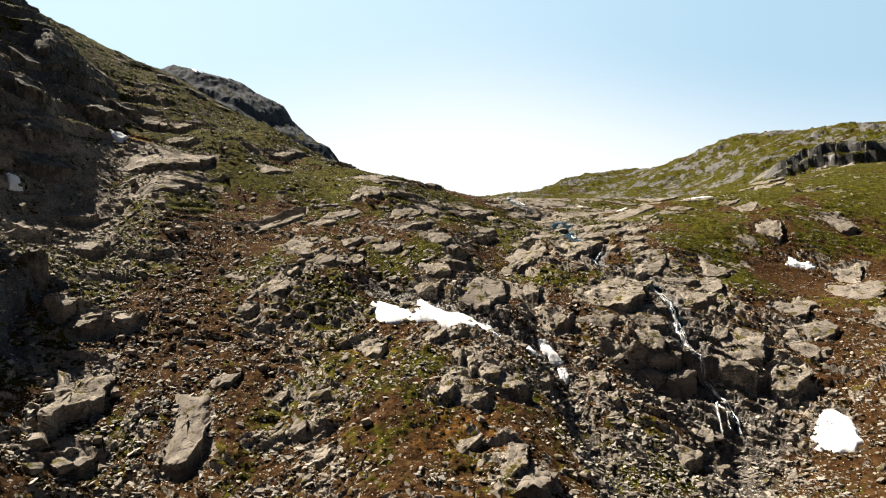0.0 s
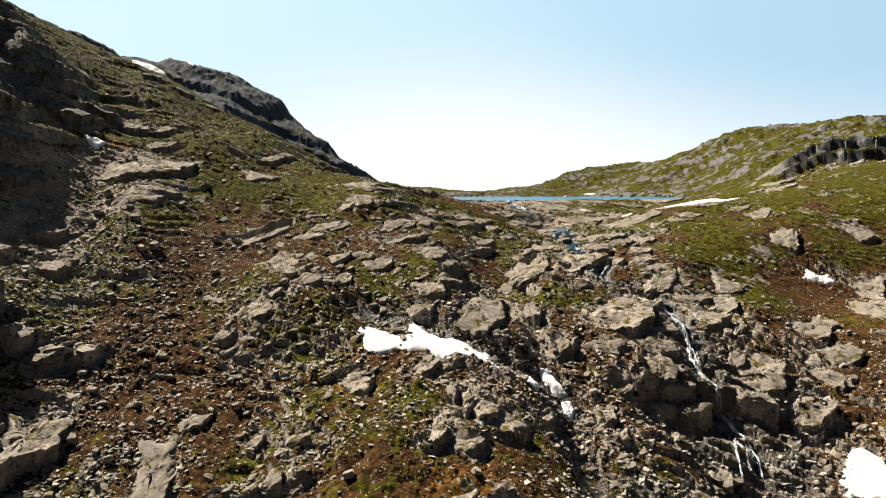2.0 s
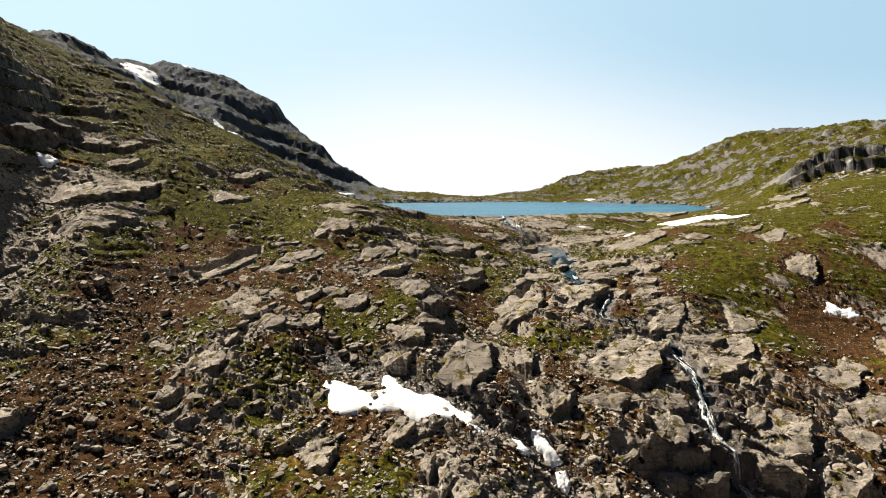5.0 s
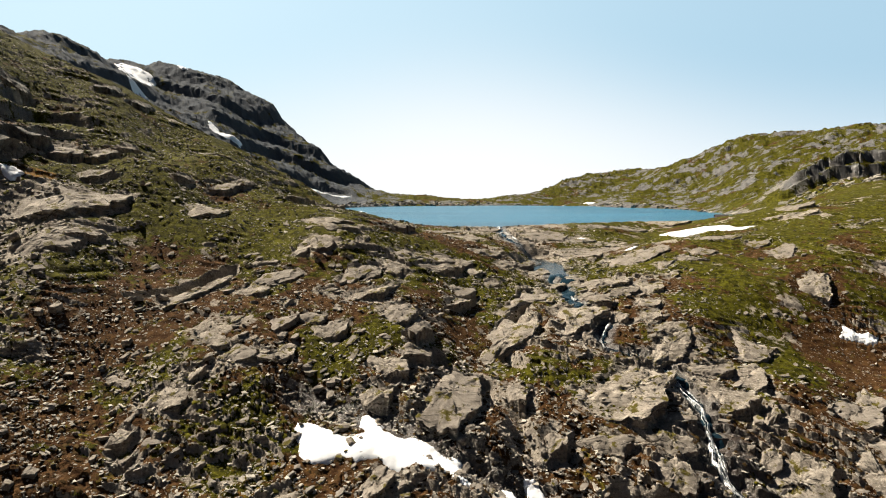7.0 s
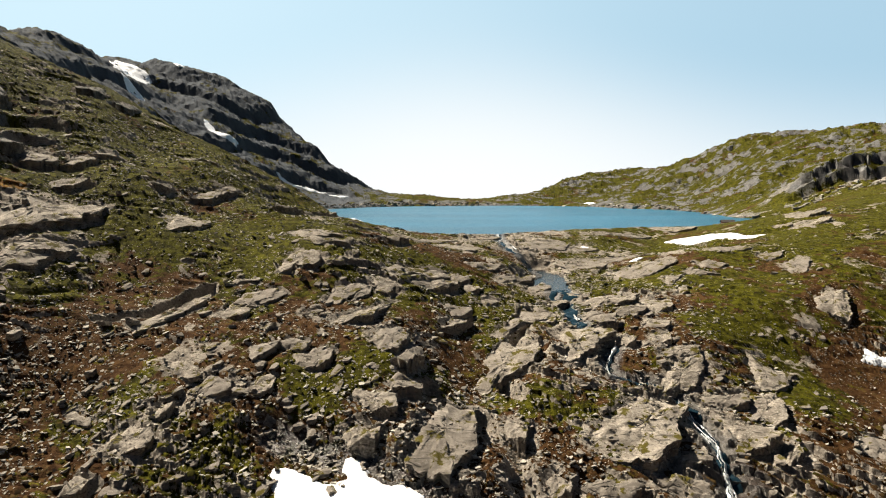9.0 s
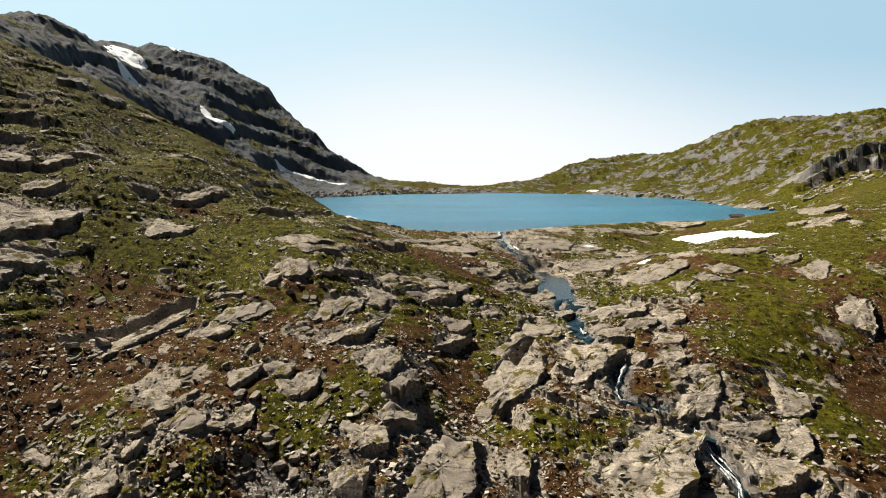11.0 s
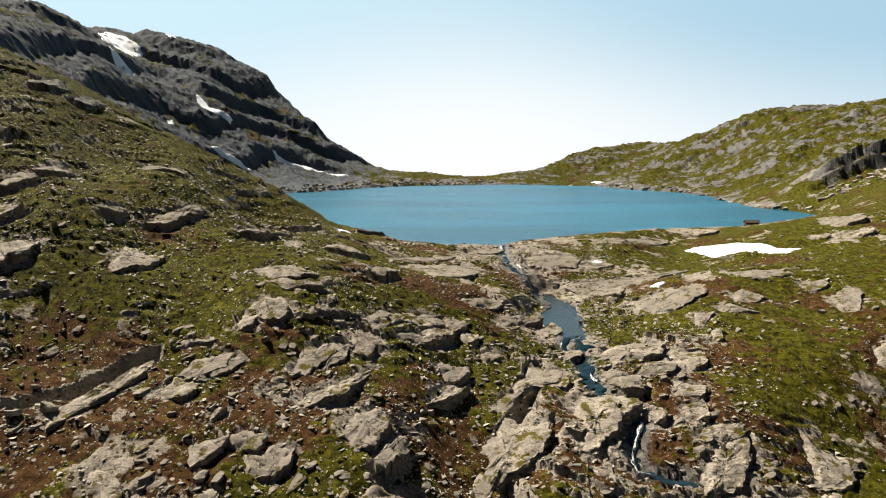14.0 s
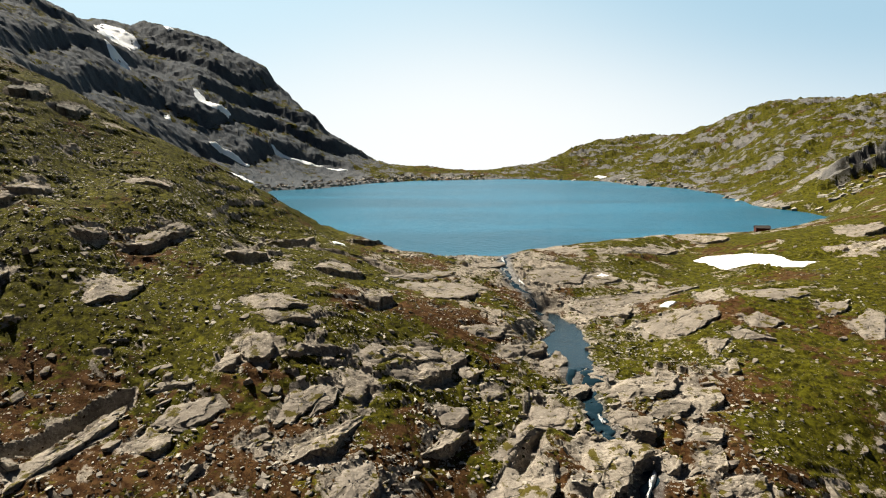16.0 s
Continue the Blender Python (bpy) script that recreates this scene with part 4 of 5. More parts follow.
def build_ground():
    front = radians(38)
    theta = np.concatenate([np.linspace(-front, front, 730), np.linspace(front, 2 * math.pi - front, 152)[1:-1]])
    r = np.concatenate([[0.01], np.linspace(1.0, 71, 40), np.geomspace(72, 420, 620), np.geomspace(420, 1500, 230)[1:], np.geomspace(1500, 4600, 26)[1:]])
    T, R = np.meshgrid(theta, r)
    x, y = 5 + R * np.sin(T), R * np.cos(T)
    h, kd = relief(x, y)
    # the slope under the start of the flight, and behind it, is smooth heath
    under = smooth(-R, -72, -52)
    h = h * (1 - under) + under * (landform(x, np.maximum(y, 40)) + 0.4 * fbm(x, y, 9, 2, 40))
    # behind the camera the bowl closes; far off the land sinks below the haze
    back = smooth(-y, -20, 200)
    h = h * (1 - back) + back * (-46 + 0.00012 * (x * x + y * y) * smooth(R, 60, 500) ** 2 * smooth(1200 - R, 0, 700))
    h = h - 500 * smooth(R, 1300, 4600) - 60 * smooth(R, 1100, 1900)
    gy, gx = np.gradient(h)
    dr, dt = np.gradient(R, axis=0), np.gradient(T, axis=1)
    slope = np.hypot(gy / dr, gx / np.maximum(R * np.abs(dt), 1e-3))
    n_r, n_t = h.shape
    idx = np.arange(n_r * n_t).reshape(n_r, n_t)
    nxt = np.roll(idx, -1, 1)
    faces = np.stack([idx[:-1], idx[1:], nxt[1:], nxt[:-1]], -1).reshape(-1, 4)
    faces = faces[:, ::-1]
    me = mesh_from("ground", np.stack([x, y, h], -1).reshape(-1, 3), faces, GROUND, False)
    wide = fbm(x, y, 40, 4, 90)
    fine = fbm(x, y, 9, 3, 95)
    rock = 0.1 + 0.5 * smooth(slope, 0.6, 1.4) * (1 - 0.5 * kd["far"] * (x > 40)) + (0.3 * kd["strength"] * (kd["ident"] > 0.5) + 0.1 * kd["rough"]) * (1 - kd["far"]) + 0.25 * fine
    rock = rock + 0.3 * kd["halo"] + kd["far"] * (0.13 + 0.46 * smooth(-x, 20, 110) * smooth(y, 380, 470) + 0.2 * wide + 0.1 * fine + 0.3 * fbm(x, y, 38, 6, 103, 0.68) + 0.13 * (x > 60))
    rock = rock + 0.3 * np.exp(-np.abs(kd["shore"] - 4) / 14) * (x > -10) * (y < 345) + 0.22 * np.exp(-((x - 38) / 34) ** 2 - ((y - 232) / 36) ** 2) + 0.2 * np.exp(-(kd["db"] / 9) ** 2) + 0.3 * kd["far"] * np.exp(-(kd["shore"] / 45) ** 2) * (x < 60) + 0.32 * kd["far"] * np.exp(-(kd["shore"] / 11) ** 2) * (x > 40) + 0.6 * np.exp(-((x + 80) / 15) ** 2 - ((y - 143) / 22) ** 2)
    rock = rock * (1 - 0.8 * under)
    up, green = vegetation(x, y, h, kd)
    rust = 0.02 + 0.4 * np.exp(-((x + 4) / 14) ** 2 - ((y - 84) / 8) ** 2) + 1.6 * np.exp(-((x + 79.5) / 5) ** 2 - ((y - 174) / 4) ** 2) + 0.16 * (1 - up) + 0.5 * fbm(x, y, 28, 3, 97) - 0.35 * smooth(y, 120, 150) + 0.2 * smooth(x, 62, 80) * smooth(y, 165, 140)
    scree = np.clip(0.55 * (1 - up) - 0.45 * smooth(x, 45, 65) * (y > 125) + 0.4 * fbm(x, y, 20, 3, 99) + 0.25, 0.05, 1)
    # damp along water and in the gorge, plus painted shade on gorge and cliff
    wet_shade = 0.95 * kd["crest"] * smooth(slope, 0.7, 1.3) + 0.85 * np.exp(-(kd["db"] / (3.2 + 4.5 * smooth(-y, -140, -118))) ** 2) + 0.7 * np.exp(-(kd["dg"] / 5) ** 2) * (1 - up) + 0.6 * (kd["shore"] < 0.35) + 0.8 * np.exp(-((x - 46) / 13) ** 2 - ((y - 109) / 9) ** 2)
    # dark bluish tone for far rock, painting shade and haze on mountain and cliffs
    shade_tone = kd["far"] * (0.68 + 0.29 * smooth(-x, 0, 120)) + 0.9 * smooth(-x, 60, 62) * (y < 110) + 0.8 * smooth(-x, 90, 104) * (y < 210) + 0.4 * kd["crest"]
    for key, v in (("rock", rock), ("green", green), ("rust", rust), ("scree", scree), ("wet_shade", wet_shade), ("shade_tone", shade_tone)):
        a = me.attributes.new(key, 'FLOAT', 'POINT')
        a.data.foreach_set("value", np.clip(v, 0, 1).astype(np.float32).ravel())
    return tagged(new("ground", me), "mountain slope of gneiss benches, brown heath and olive moss", "ground", kind="structure")


ground = build_ground()


def build_lake():
    pts = np.array(SHORE, float)
    mid = pts.mean(0)
    verts = [(mid[0], mid[1], 0.0)] + [(p[0] + 5 * (p[0] - mid[0]) / np.hypot(*(p - mid)), p[1] + 5 * (p[1] - mid[1]) / np.hypot(*(p - mid)), 0.0) for p in pts]
    n = len(pts)
    faces = np.array([(0, 1 + (i + 1) % n, 1 + i) for i in range(n)])
    me = mesh_from("lake", np.array(verts), faces[:, ::-1], LAKE)
    ob = new("lake", me)
    return tagged(ob, "blue mountain lake ruffled by a light wind", "lake", kind="structure")


build_lake()


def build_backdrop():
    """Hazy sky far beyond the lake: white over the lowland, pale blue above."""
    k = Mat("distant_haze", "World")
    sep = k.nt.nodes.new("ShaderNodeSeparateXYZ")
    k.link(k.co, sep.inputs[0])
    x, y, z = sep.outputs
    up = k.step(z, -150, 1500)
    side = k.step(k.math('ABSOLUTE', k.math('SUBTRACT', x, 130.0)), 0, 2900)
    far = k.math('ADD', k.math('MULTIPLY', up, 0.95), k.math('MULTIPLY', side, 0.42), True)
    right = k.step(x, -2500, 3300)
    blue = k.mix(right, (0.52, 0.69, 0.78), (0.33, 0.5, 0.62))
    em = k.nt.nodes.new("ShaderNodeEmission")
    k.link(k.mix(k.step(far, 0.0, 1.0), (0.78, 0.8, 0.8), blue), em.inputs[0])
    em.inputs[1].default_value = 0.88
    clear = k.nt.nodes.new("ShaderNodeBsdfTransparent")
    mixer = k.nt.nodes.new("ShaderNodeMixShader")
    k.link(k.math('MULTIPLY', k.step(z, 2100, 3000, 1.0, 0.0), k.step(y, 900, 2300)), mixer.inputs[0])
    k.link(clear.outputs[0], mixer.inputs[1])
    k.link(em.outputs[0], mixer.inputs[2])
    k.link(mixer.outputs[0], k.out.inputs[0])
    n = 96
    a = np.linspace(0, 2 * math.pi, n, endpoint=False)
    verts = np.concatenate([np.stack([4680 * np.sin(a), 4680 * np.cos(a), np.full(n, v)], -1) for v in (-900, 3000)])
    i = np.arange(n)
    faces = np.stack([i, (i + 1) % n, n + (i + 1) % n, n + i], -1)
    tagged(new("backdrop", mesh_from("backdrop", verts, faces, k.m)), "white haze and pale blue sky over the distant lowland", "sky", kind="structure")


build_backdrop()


# ---- things ----
def part(name, bm, material, parent, label=""):
    me = bpy.data.meshes.new(name)
    bm.to_mesh(me)
    bm.free()
    me.materials.append(material)
    ob = new(name, me)
    ob.parent = parent
    return tagged(ob, label)


def box(bm, x0, x1, y0, y1, z0, z1):
    m = Matrix.Translation(((x0 + x1) / 2, (y0 + y1) / 2, (z0 + z1) / 2)) @ Matrix.Diagonal((x1 - x0, y1 - y0, z1 - z0, 1))
    bmesh.ops.create_cube(bm, size=1, matrix=m)


# ---- rock slabs and ledges standing out of the slope ----
RINGS = (0.0, 0.14, 0.28, 0.4, 0.51, 0.61, 0.7, 0.78, 0.85, 0.91, 0.95, 0.98, 1.0)
SIDES = ((1.01, 0.08), (0.975, 0.3), (1.0, 0.36), (0.965, 0.64), (1.01, 0.7), (0.985, 1.0), (1.02, 1.3))


def build_outcrop(number, rise, outline):
    """A bare back of bedrock flush with the slope, with a stepped broken edge on its lower side."""
    rnd = np.random.RandomState(number + 400)
    size = np.ptp(outline, axis=0)
    segs = 64 if size.max() > 6 else 40
    closed = np.concatenate([outline, outline[:1]])
    run = np.r_[0, np.cumsum(np.hypot(*np.diff(closed, axis=0).T))]
    at = np.linspace(0, run[-1], segs, endpoint=False)
    loop = np.stack([np.interp(at, run, closed[:, 0]), np.interp(at, run, closed[:, 1])], -1)
    mid = loop.mean(0)
    area = np.sum(loop[:, 0] * np.roll(loop[:, 1], -1) - loop[:, 1] * np.roll(loop[:, 0], -1))
    if area < 0:
        loop = loop[::-1]
    span = float(np.sqrt(abs(area) / 2))
    wob = 1 + 0.16 * perlin(at / span * 2.2, at * 0 + number, 9) + 0.1 * perlin(at / span * 6, at * 0 + number, 10) + 0.02 * rnd.randn(segs)
    loop = mid + (loop - mid) * wob[:, None]
    x, y = float(mid[0]), float(mid[1])
    ring = np.array(RINGS + tuple(v[0] for v in SIDES))
    dx, dy = np.outer(ring, loop[:, 0] - x), np.outer(ring, loop[:, 1] - y)
    jig = 0.012 * span
    dx, dy = dx + jig * rnd.randn(*dx.shape) * (ring > 0)[:, None], dy + jig * rnd.randn(*dy.shape) * (ring > 0)[:, None]
    px, py = x + dx, y + dy
    g, _ = relief(px, py)
    e = np.array([x, x + 3, x - 3, x, x]), np.array([y, y, y, y + 3, y - 3])
    s = landform(*e)
    gx, gy = (s[1] - s[2]) / 6, (s[3] - s[4]) / 6
    steep = max(math.hypot(gx, gy), 1e-3)
    ox, oy = (-gx / steep * 0.25 + 0.9, -gy / steep * 0.25 - 0.25) if rise < 2 else (0.75, -0.66)
    out = (dx * ox + dy * oy) / math.hypot(ox, oy)
    out = out / max(float(out.max()), 0.5)
    base = float(np.median(g[:6]))
    body = landform(px, py)
    lift = float(np.percentile((g - body)[:10], 60))
    edge = np.clip(ring, 0, 1)[:, None]
    top = body + lift + 0.47 + 0.4 * rise * smooth(out, -0.35, 1.0) - min(0.26 + 0.2 * rise, 0.6) * smooth(edge, 0.5, 1.0) * (1 - smooth(out, 0.1, 0.7))
    # long joints along the bedding, a few across it, and scoured hollows
    cell = max(1.6, 0.42 * span)
    turn = radians(42 if x < 25 else 20)
    lx, ly = dx * math.cos(turn) + dy * math.sin(turn), dy * math.cos(turn) - dx * math.sin(turn)
    lx, ly = lx + 0.3 * perlin(px / 2, py / 2, 3), ly + 0.3 * perlin(px / 2, py / 2, 4)
    ident, joint = blocks(lx / cell / 2.4 + 40 * rnd.rand(), ly / cell + 40 * rnd.rand(), number)
    top = top + (ident - 0.5) * min(0.22 * rise, 0.55) - 0.2 * min(rise, 1.2) * (1 - smooth(joint, 0.0, 0.09))
    top = top + 0.22 * fbm(px, py, 3.0, 3, 7, 0.55) * min(0.7 + 0.3 * rise, 1.8) + 0.05 * perlin(lx / 2.5, ly / 0.35, 5)
    z = top.copy()
    nt = len(RINGS)
    low = np.minimum(g[nt:], top[nt - 1] - 0.15) - 0.5
    for k, (_, f) in enumerate(SIDES):
        z[nt + k] = top[nt - 1] + (low[k] - top[nt - 1]) * f + 0.06 * rise * rnd.randn(segs) * (f < 0.9)
    verts = np.stack([dx, dy, z - base], -1)
    nr = len(ring)
    idx = np.arange(nr * segs).reshape(nr, segs)
    nxt = np.roll(idx, -1, 1)
    faces = np.stack([idx[:-1], idx[1:], nxt[1:], nxt[:-1]], -1).reshape(-1, 4)
    # cliff and far-left ledges take the rock copy with painted shade
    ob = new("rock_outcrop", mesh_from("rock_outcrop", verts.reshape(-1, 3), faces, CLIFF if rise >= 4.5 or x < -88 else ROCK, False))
    soft = np.zeros(len(faces), bool)
    soft[:(nt - 2) * segs] = True
    ob.data.polygons.foreach_set("use_smooth", soft)
    ob.location = (x, y, base)
    if rise >= 5:
        label = "dark stepped cliff ledge of jointed gneiss on the steep slope"
    elif rise >= 2.5:
        label = "thick broken gneiss block with a dark undercut face"
    elif size.max() > 9:
        label = "broad pale gneiss slab cracked along its joints in the heath"
    elif y > 205:
        label = "low weathered rock hump beside the lake outlet"
    else:
        label = "pale weathered gneiss slab half sunk in brown heath"
    return tagged(ob, label, "rock", "rock outcrops of the slope")


for _number, (_rise, _outline) in enumerate(OUTCROPS):
    build_outcrop(_number + 1, _rise, _outline)


# ---- loose boulders ----
def boulder_mesh(seed):
    rnd = np.random.RandomState(seed)
    bm = bmesh.new()
    bmesh.ops.create_cube(bm, size=1.5)
    bmesh.ops.subdivide_edges(bm, edges=bm.edges, cuts=2, use_grid_fill=True)
    cuts = [Vector(rnd.randn(3)).normalized() for _ in range(8)]
    limits = rnd.uniform(0.55, 0.95, 8)
    flat = (rnd.uniform(0.85, 1.25), rnd.uniform(0.7, 1.0), rnd.uniform(0.5, 0.85))
    for v in bm.verts:
        p = v.co.copy()
        for c, l in zip(cuts, limits):
            d = p.dot(c)
            if d > l:
                p -= c * (d - l)
        v.co = Vector((p.x * flat[0], p.y * flat[1], p.z * flat[2])) + Vector(rnd.randn(3)) * 0.02
    me = bpy.data.meshes.new("boulder")
    bm.to_mesh(me)
    bm.free()
    me.materials.append(ROCK)
    return me


BOULDERS = [boulder_mesh(s) for s in range(9)]


def boulder(x, y, z, size, rnd):
    ob = new("boulder", BOULDERS[rnd.randint(9)])
    ob.location = (x, y, z + 0.22 * size)
    ob.rotation_euler = (rnd.uniform(-0.3, 0.3), rnd.uniform(-0.3, 0.3), rnd.uniform(0, 6.28))
    ob.scale = (size * 0.5,) * 3
    if size > 2.4:
        label = "large angular grey boulder resting on the slope"
    elif x < -45:
        label = "angular grey boulder fallen below the cliff"
    elif y > 150:
        label = "small pale boulder lying on olive moss"
    else:
        label = "pale angular boulder among brown heath and scree"
    return tagged(ob, label, "boulder", "boulders on the slope")


def scatter_boulders(total):
    rnd = np.random.RandomState(77)
    y = 78 + 150 * rnd.rand(12 * total) ** 1.4
    x = 5 + rnd.uniform(-0.62, 0.62, len(y)) * (y + 25)
    h, kd = relief(x, y)
    dense = 0.15 - 0.12 * (x > 55) + 0.7 * (x < -35) * (y < 150) + 0.5 * (kd["dg"] < 9) + 0.3 * (kd["db"] < 12) * (y < 106)
    keep = (rnd.rand(len(y)) < dense) & (kd["shore"] > 3) & (kd["db"] > 2)
    for px, py, pz in list(zip(x[keep], y[keep], h[keep]))[:total]:
        boulder(px, py, pz, 0.6 + 1.2 * rnd.rand() ** 2.5 + (0.9 if px < -40 and rnd.rand() < 0.25 else 0), rnd)


scatter_boulders(250)
for _x, _y, _size in ((-62.5, 103.4, 4.2), (-55.2, 103.8, 4.6), (-52.2, 105.2, 3.4), (-51, 80.5, 3.2), (-47.5, 78.8, 3.4)):
    boulder(_x, _y, ground_at(_x, _y), _size, np.random.RandomState(int(_size * 10)))


# ---- scree: loose stones too many to count ----
def build_scree(total):
    rnd = np.random.RandomState(5)
    bm = bmesh.new()
    bmesh.ops.create_cube(bm, size=1.5)
    bmesh.ops.triangulate(bm, faces=bm.faces)
    ico = np.array([v.co[:] for v in bm.verts])
    tri = np.array([[v.index for v in f.verts] for f in bm.faces])
    bm.free()
    kinds = []
    for k in range(16):
        p = ico * rnd.uniform(0.55, 1.1, (8, 1)) + 0.18 * rnd.randn(8, 3)
        kinds.append(p * (rnd.uniform(0.9, 1.6), rnd.uniform(0.6, 1.0), rnd.uniform(0.2, 0.48)))
    n = int(total * 2.6)
    y = 74 + 190 * rnd.rand(n) ** 1.25
    x = 5 + rnd.uniform(-0.64, 0.64, n) * (y + 25)
    h, kd = relief(x, y)
    up = smooth(h, -14, 5)
    dense = 0.12 + 0.75 * fbm(x, y, 11, 4, 99, 0.65) + 0.25 * (1 - up) + 0.45 * smooth(-x, 35, 60) * (y < 160) + 0.5 * smooth(-x, 58, 72) * (y < 165) + 0.4 * smooth(-x, 12, 32) * smooth(y, 160, 185)
    dense = dense + 0.25 * kd["halo"] - 0.45 * smooth(x, 52, 66) * (y > 130) * (1 - 0.6 * kd["halo"]) - 0.7 * np.exp(-((x - 1) / 16) ** 2 - ((y - 86) / 9) ** 2)
    dense = dense + 0.5 * np.exp(-(kd["db"] / 14) ** 2) * (y < 108) - 0.5 * np.exp(-((x - 46) / 14) ** 2 - ((y - 122) / 12) ** 2) + 0.4 * np.exp(-(kd["dg"] / 9) ** 2) + 0.25 * np.exp(-(kd["shore"] / 12) ** 2) + 0.9 * np.exp(-((x - 42) / 4) ** 2 - ((y - 200) / 9) ** 2)
    keep = (rnd.rand(n) < np.clip(dense, 0.03, 1)) & (kd["shore"] > 0.6) & ~((kd["db"] < 1.6) & (y > 125))
    x, y, h = x[keep][:total], y[keep][:total], h[keep][:total]
    n = len(x)
    size = (0.1 + 0.32 * rnd.rand(n) ** 3.0) * (1 + 0.5 * (rnd.rand(n) < 0.12))
    turn, lean = rnd.uniform(0, 6.28, n), rnd.uniform(-0.45, 0.45, (n, 2))
    which = rnd.randint(0, 16, n)
    p = np.array(kinds)[which] * size[:, None, None]
    c, s = np.cos(turn)[:, None], np.sin(turn)[:, None]
    px, py, pz = p[..., 0] * c - p[..., 1] * s, p[..., 0] * s + p[..., 1] * c, p[..., 2]
    pz = pz + px * lean[:, :1] + py * lean[:, 1:]
    verts = np.stack([px + x[:, None], py + y[:, None], pz + (h + 0.18 * size)[:, None]], -1).reshape(-1, 3)
    faces = (tri[None] + (np.arange(n) * len(ico))[:, None, None]).reshape(-1, 3)
    ob = new("scree", mesh_from("scree", verts, faces, STONE, False))
    tagged(ob, "loose angular stones strewn over heath and moss", "scree", kind="stuff")


build_scree(62000)


def build_rubble(total):
    """Broken bedrock between the slabs: fragments that keep the lie of the bedding."""
    rnd = np.random.RandomState(15)
    bm = bmesh.new()
    bmesh.ops.create_cube(bm, size=1.5)
    bmesh.ops.subdivide_edges(bm, edges=bm.edges, cuts=1, use_grid_fill=True)
    bmesh.ops.triangulate(bm, faces=bm.faces)
    ico = np.array([v.co[:] for v in bm.verts])
    tri = np.array([[v.index for v in f.verts] for f in bm.faces])
    bm.free()
    kinds = []
    for k in range(14):
        cuts = rnd.randn(9, 3) * (1, 1, 0.6)
        cuts /= np.linalg.norm(cuts, axis=1)[:, None]
        p = ico.copy()
        p[:, 2] = np.clip(p[:, 2], -0.45, rnd.uniform(0.3, 0.5))
        for c in cuts:
            p -= np.maximum(p @ c - rnd.uniform(0.45, 0.8), 0)[:, None] * c
        kinds.append(p + 0.012 * rnd.randn(*p.shape))
    n = total * 8
    y = 76 + 185 * rnd.rand(n) ** 1.2
    x = 5 + rnd.uniform(-0.62, 0.62, n) * (y + 25)
    h, kd = relief(x, y)
    ledge = smooth(perlin(x / 15, y / 15, 16) + 0.6 * perlin(x / 5, y / 5, 17), 0.05, 0.5)
    dense = 0.05 + 0.5 * ledge * kd["strength"] + 0.5 * np.exp(-(kd["db"] / 10) ** 2) * (1 - 0.8 * (y < 140)) + 0.45 * np.exp(-(kd["dg"] / 10) ** 2)
    dense = dense + 0.3 * np.exp(-(kd["shore"] / 14) ** 2) * (x > -20) + 0.3 * smooth(-x, 50, 70) * (y < 170) + 0.5 * np.exp(-((x + 82) / 14) ** 2 - ((y - 140) / 20) ** 2)
    dense = dense - 0.7 * np.exp(-((x - 1) / 16) ** 2 - ((y - 86) / 9) ** 2)
    for sx, sy, *_ in SITES:
        dense = dense + 0.22 * np.exp(-((x - sx) ** 2 + (y - sy) ** 2) / 30)
    keep = (rnd.rand(n) < dense) & (kd["shore"] > 1) & (kd["db"] > 1.4)
    x, y, h = x[keep][:total], y[keep][:total], h[keep][:total]
    n = len(x)
    left = smooth(-x, -40, 20)
    yaw = np.radians(18 + 34 * left + 22 * rnd.randn(n))
    size = 0.25 + 0.7 * rnd.rand(n) ** 2.4
    p = np.array(kinds)[rnd.randint(0, 14, n)] * size[:, None, None]
    p = p * np.stack([rnd.uniform(1.0, 2.0, n), rnd.uniform(0.7, 1.1, n), rnd.uniform(0.6, 1.3, n)], -1)[:, None]
    c, s = np.cos(yaw)[:, None], np.sin(yaw)[:, None]
    px, py = p[..., 0] * c - p[..., 1] * s, p[..., 0] * s + p[..., 1] * c
    gx = (landform(x + 2, y) - landform(x - 2, y)) / 4
    gy = (landform(x, y + 2) - landform(x, y - 2)) / 4
    lean = 0.12 * rnd.randn(n, 2)
    pz = p[..., 2] + px * (0.7 * gx + 0.12 + lean[:, 0])[:, None] + py * (0.7 * gy - 0.1 + lean[:, 1])[:, None]
    verts = np.stack([px + x[:, None], py + y[:, None], pz + (h - 0.05 * size)[:, None]], -1).reshape(-1, 3)
    faces = (tri[None] + (np.arange(n) * len(ico))[:, None, None]).reshape(-1, 3)
    ob = new("rock_rubble", mesh_from("rock_rubble", verts, faces, ROCK, False))
    tagged(ob, "broken gneiss fragments lying along the bedding", "rock rubble", kind="stuff")


build_rubble(3600)


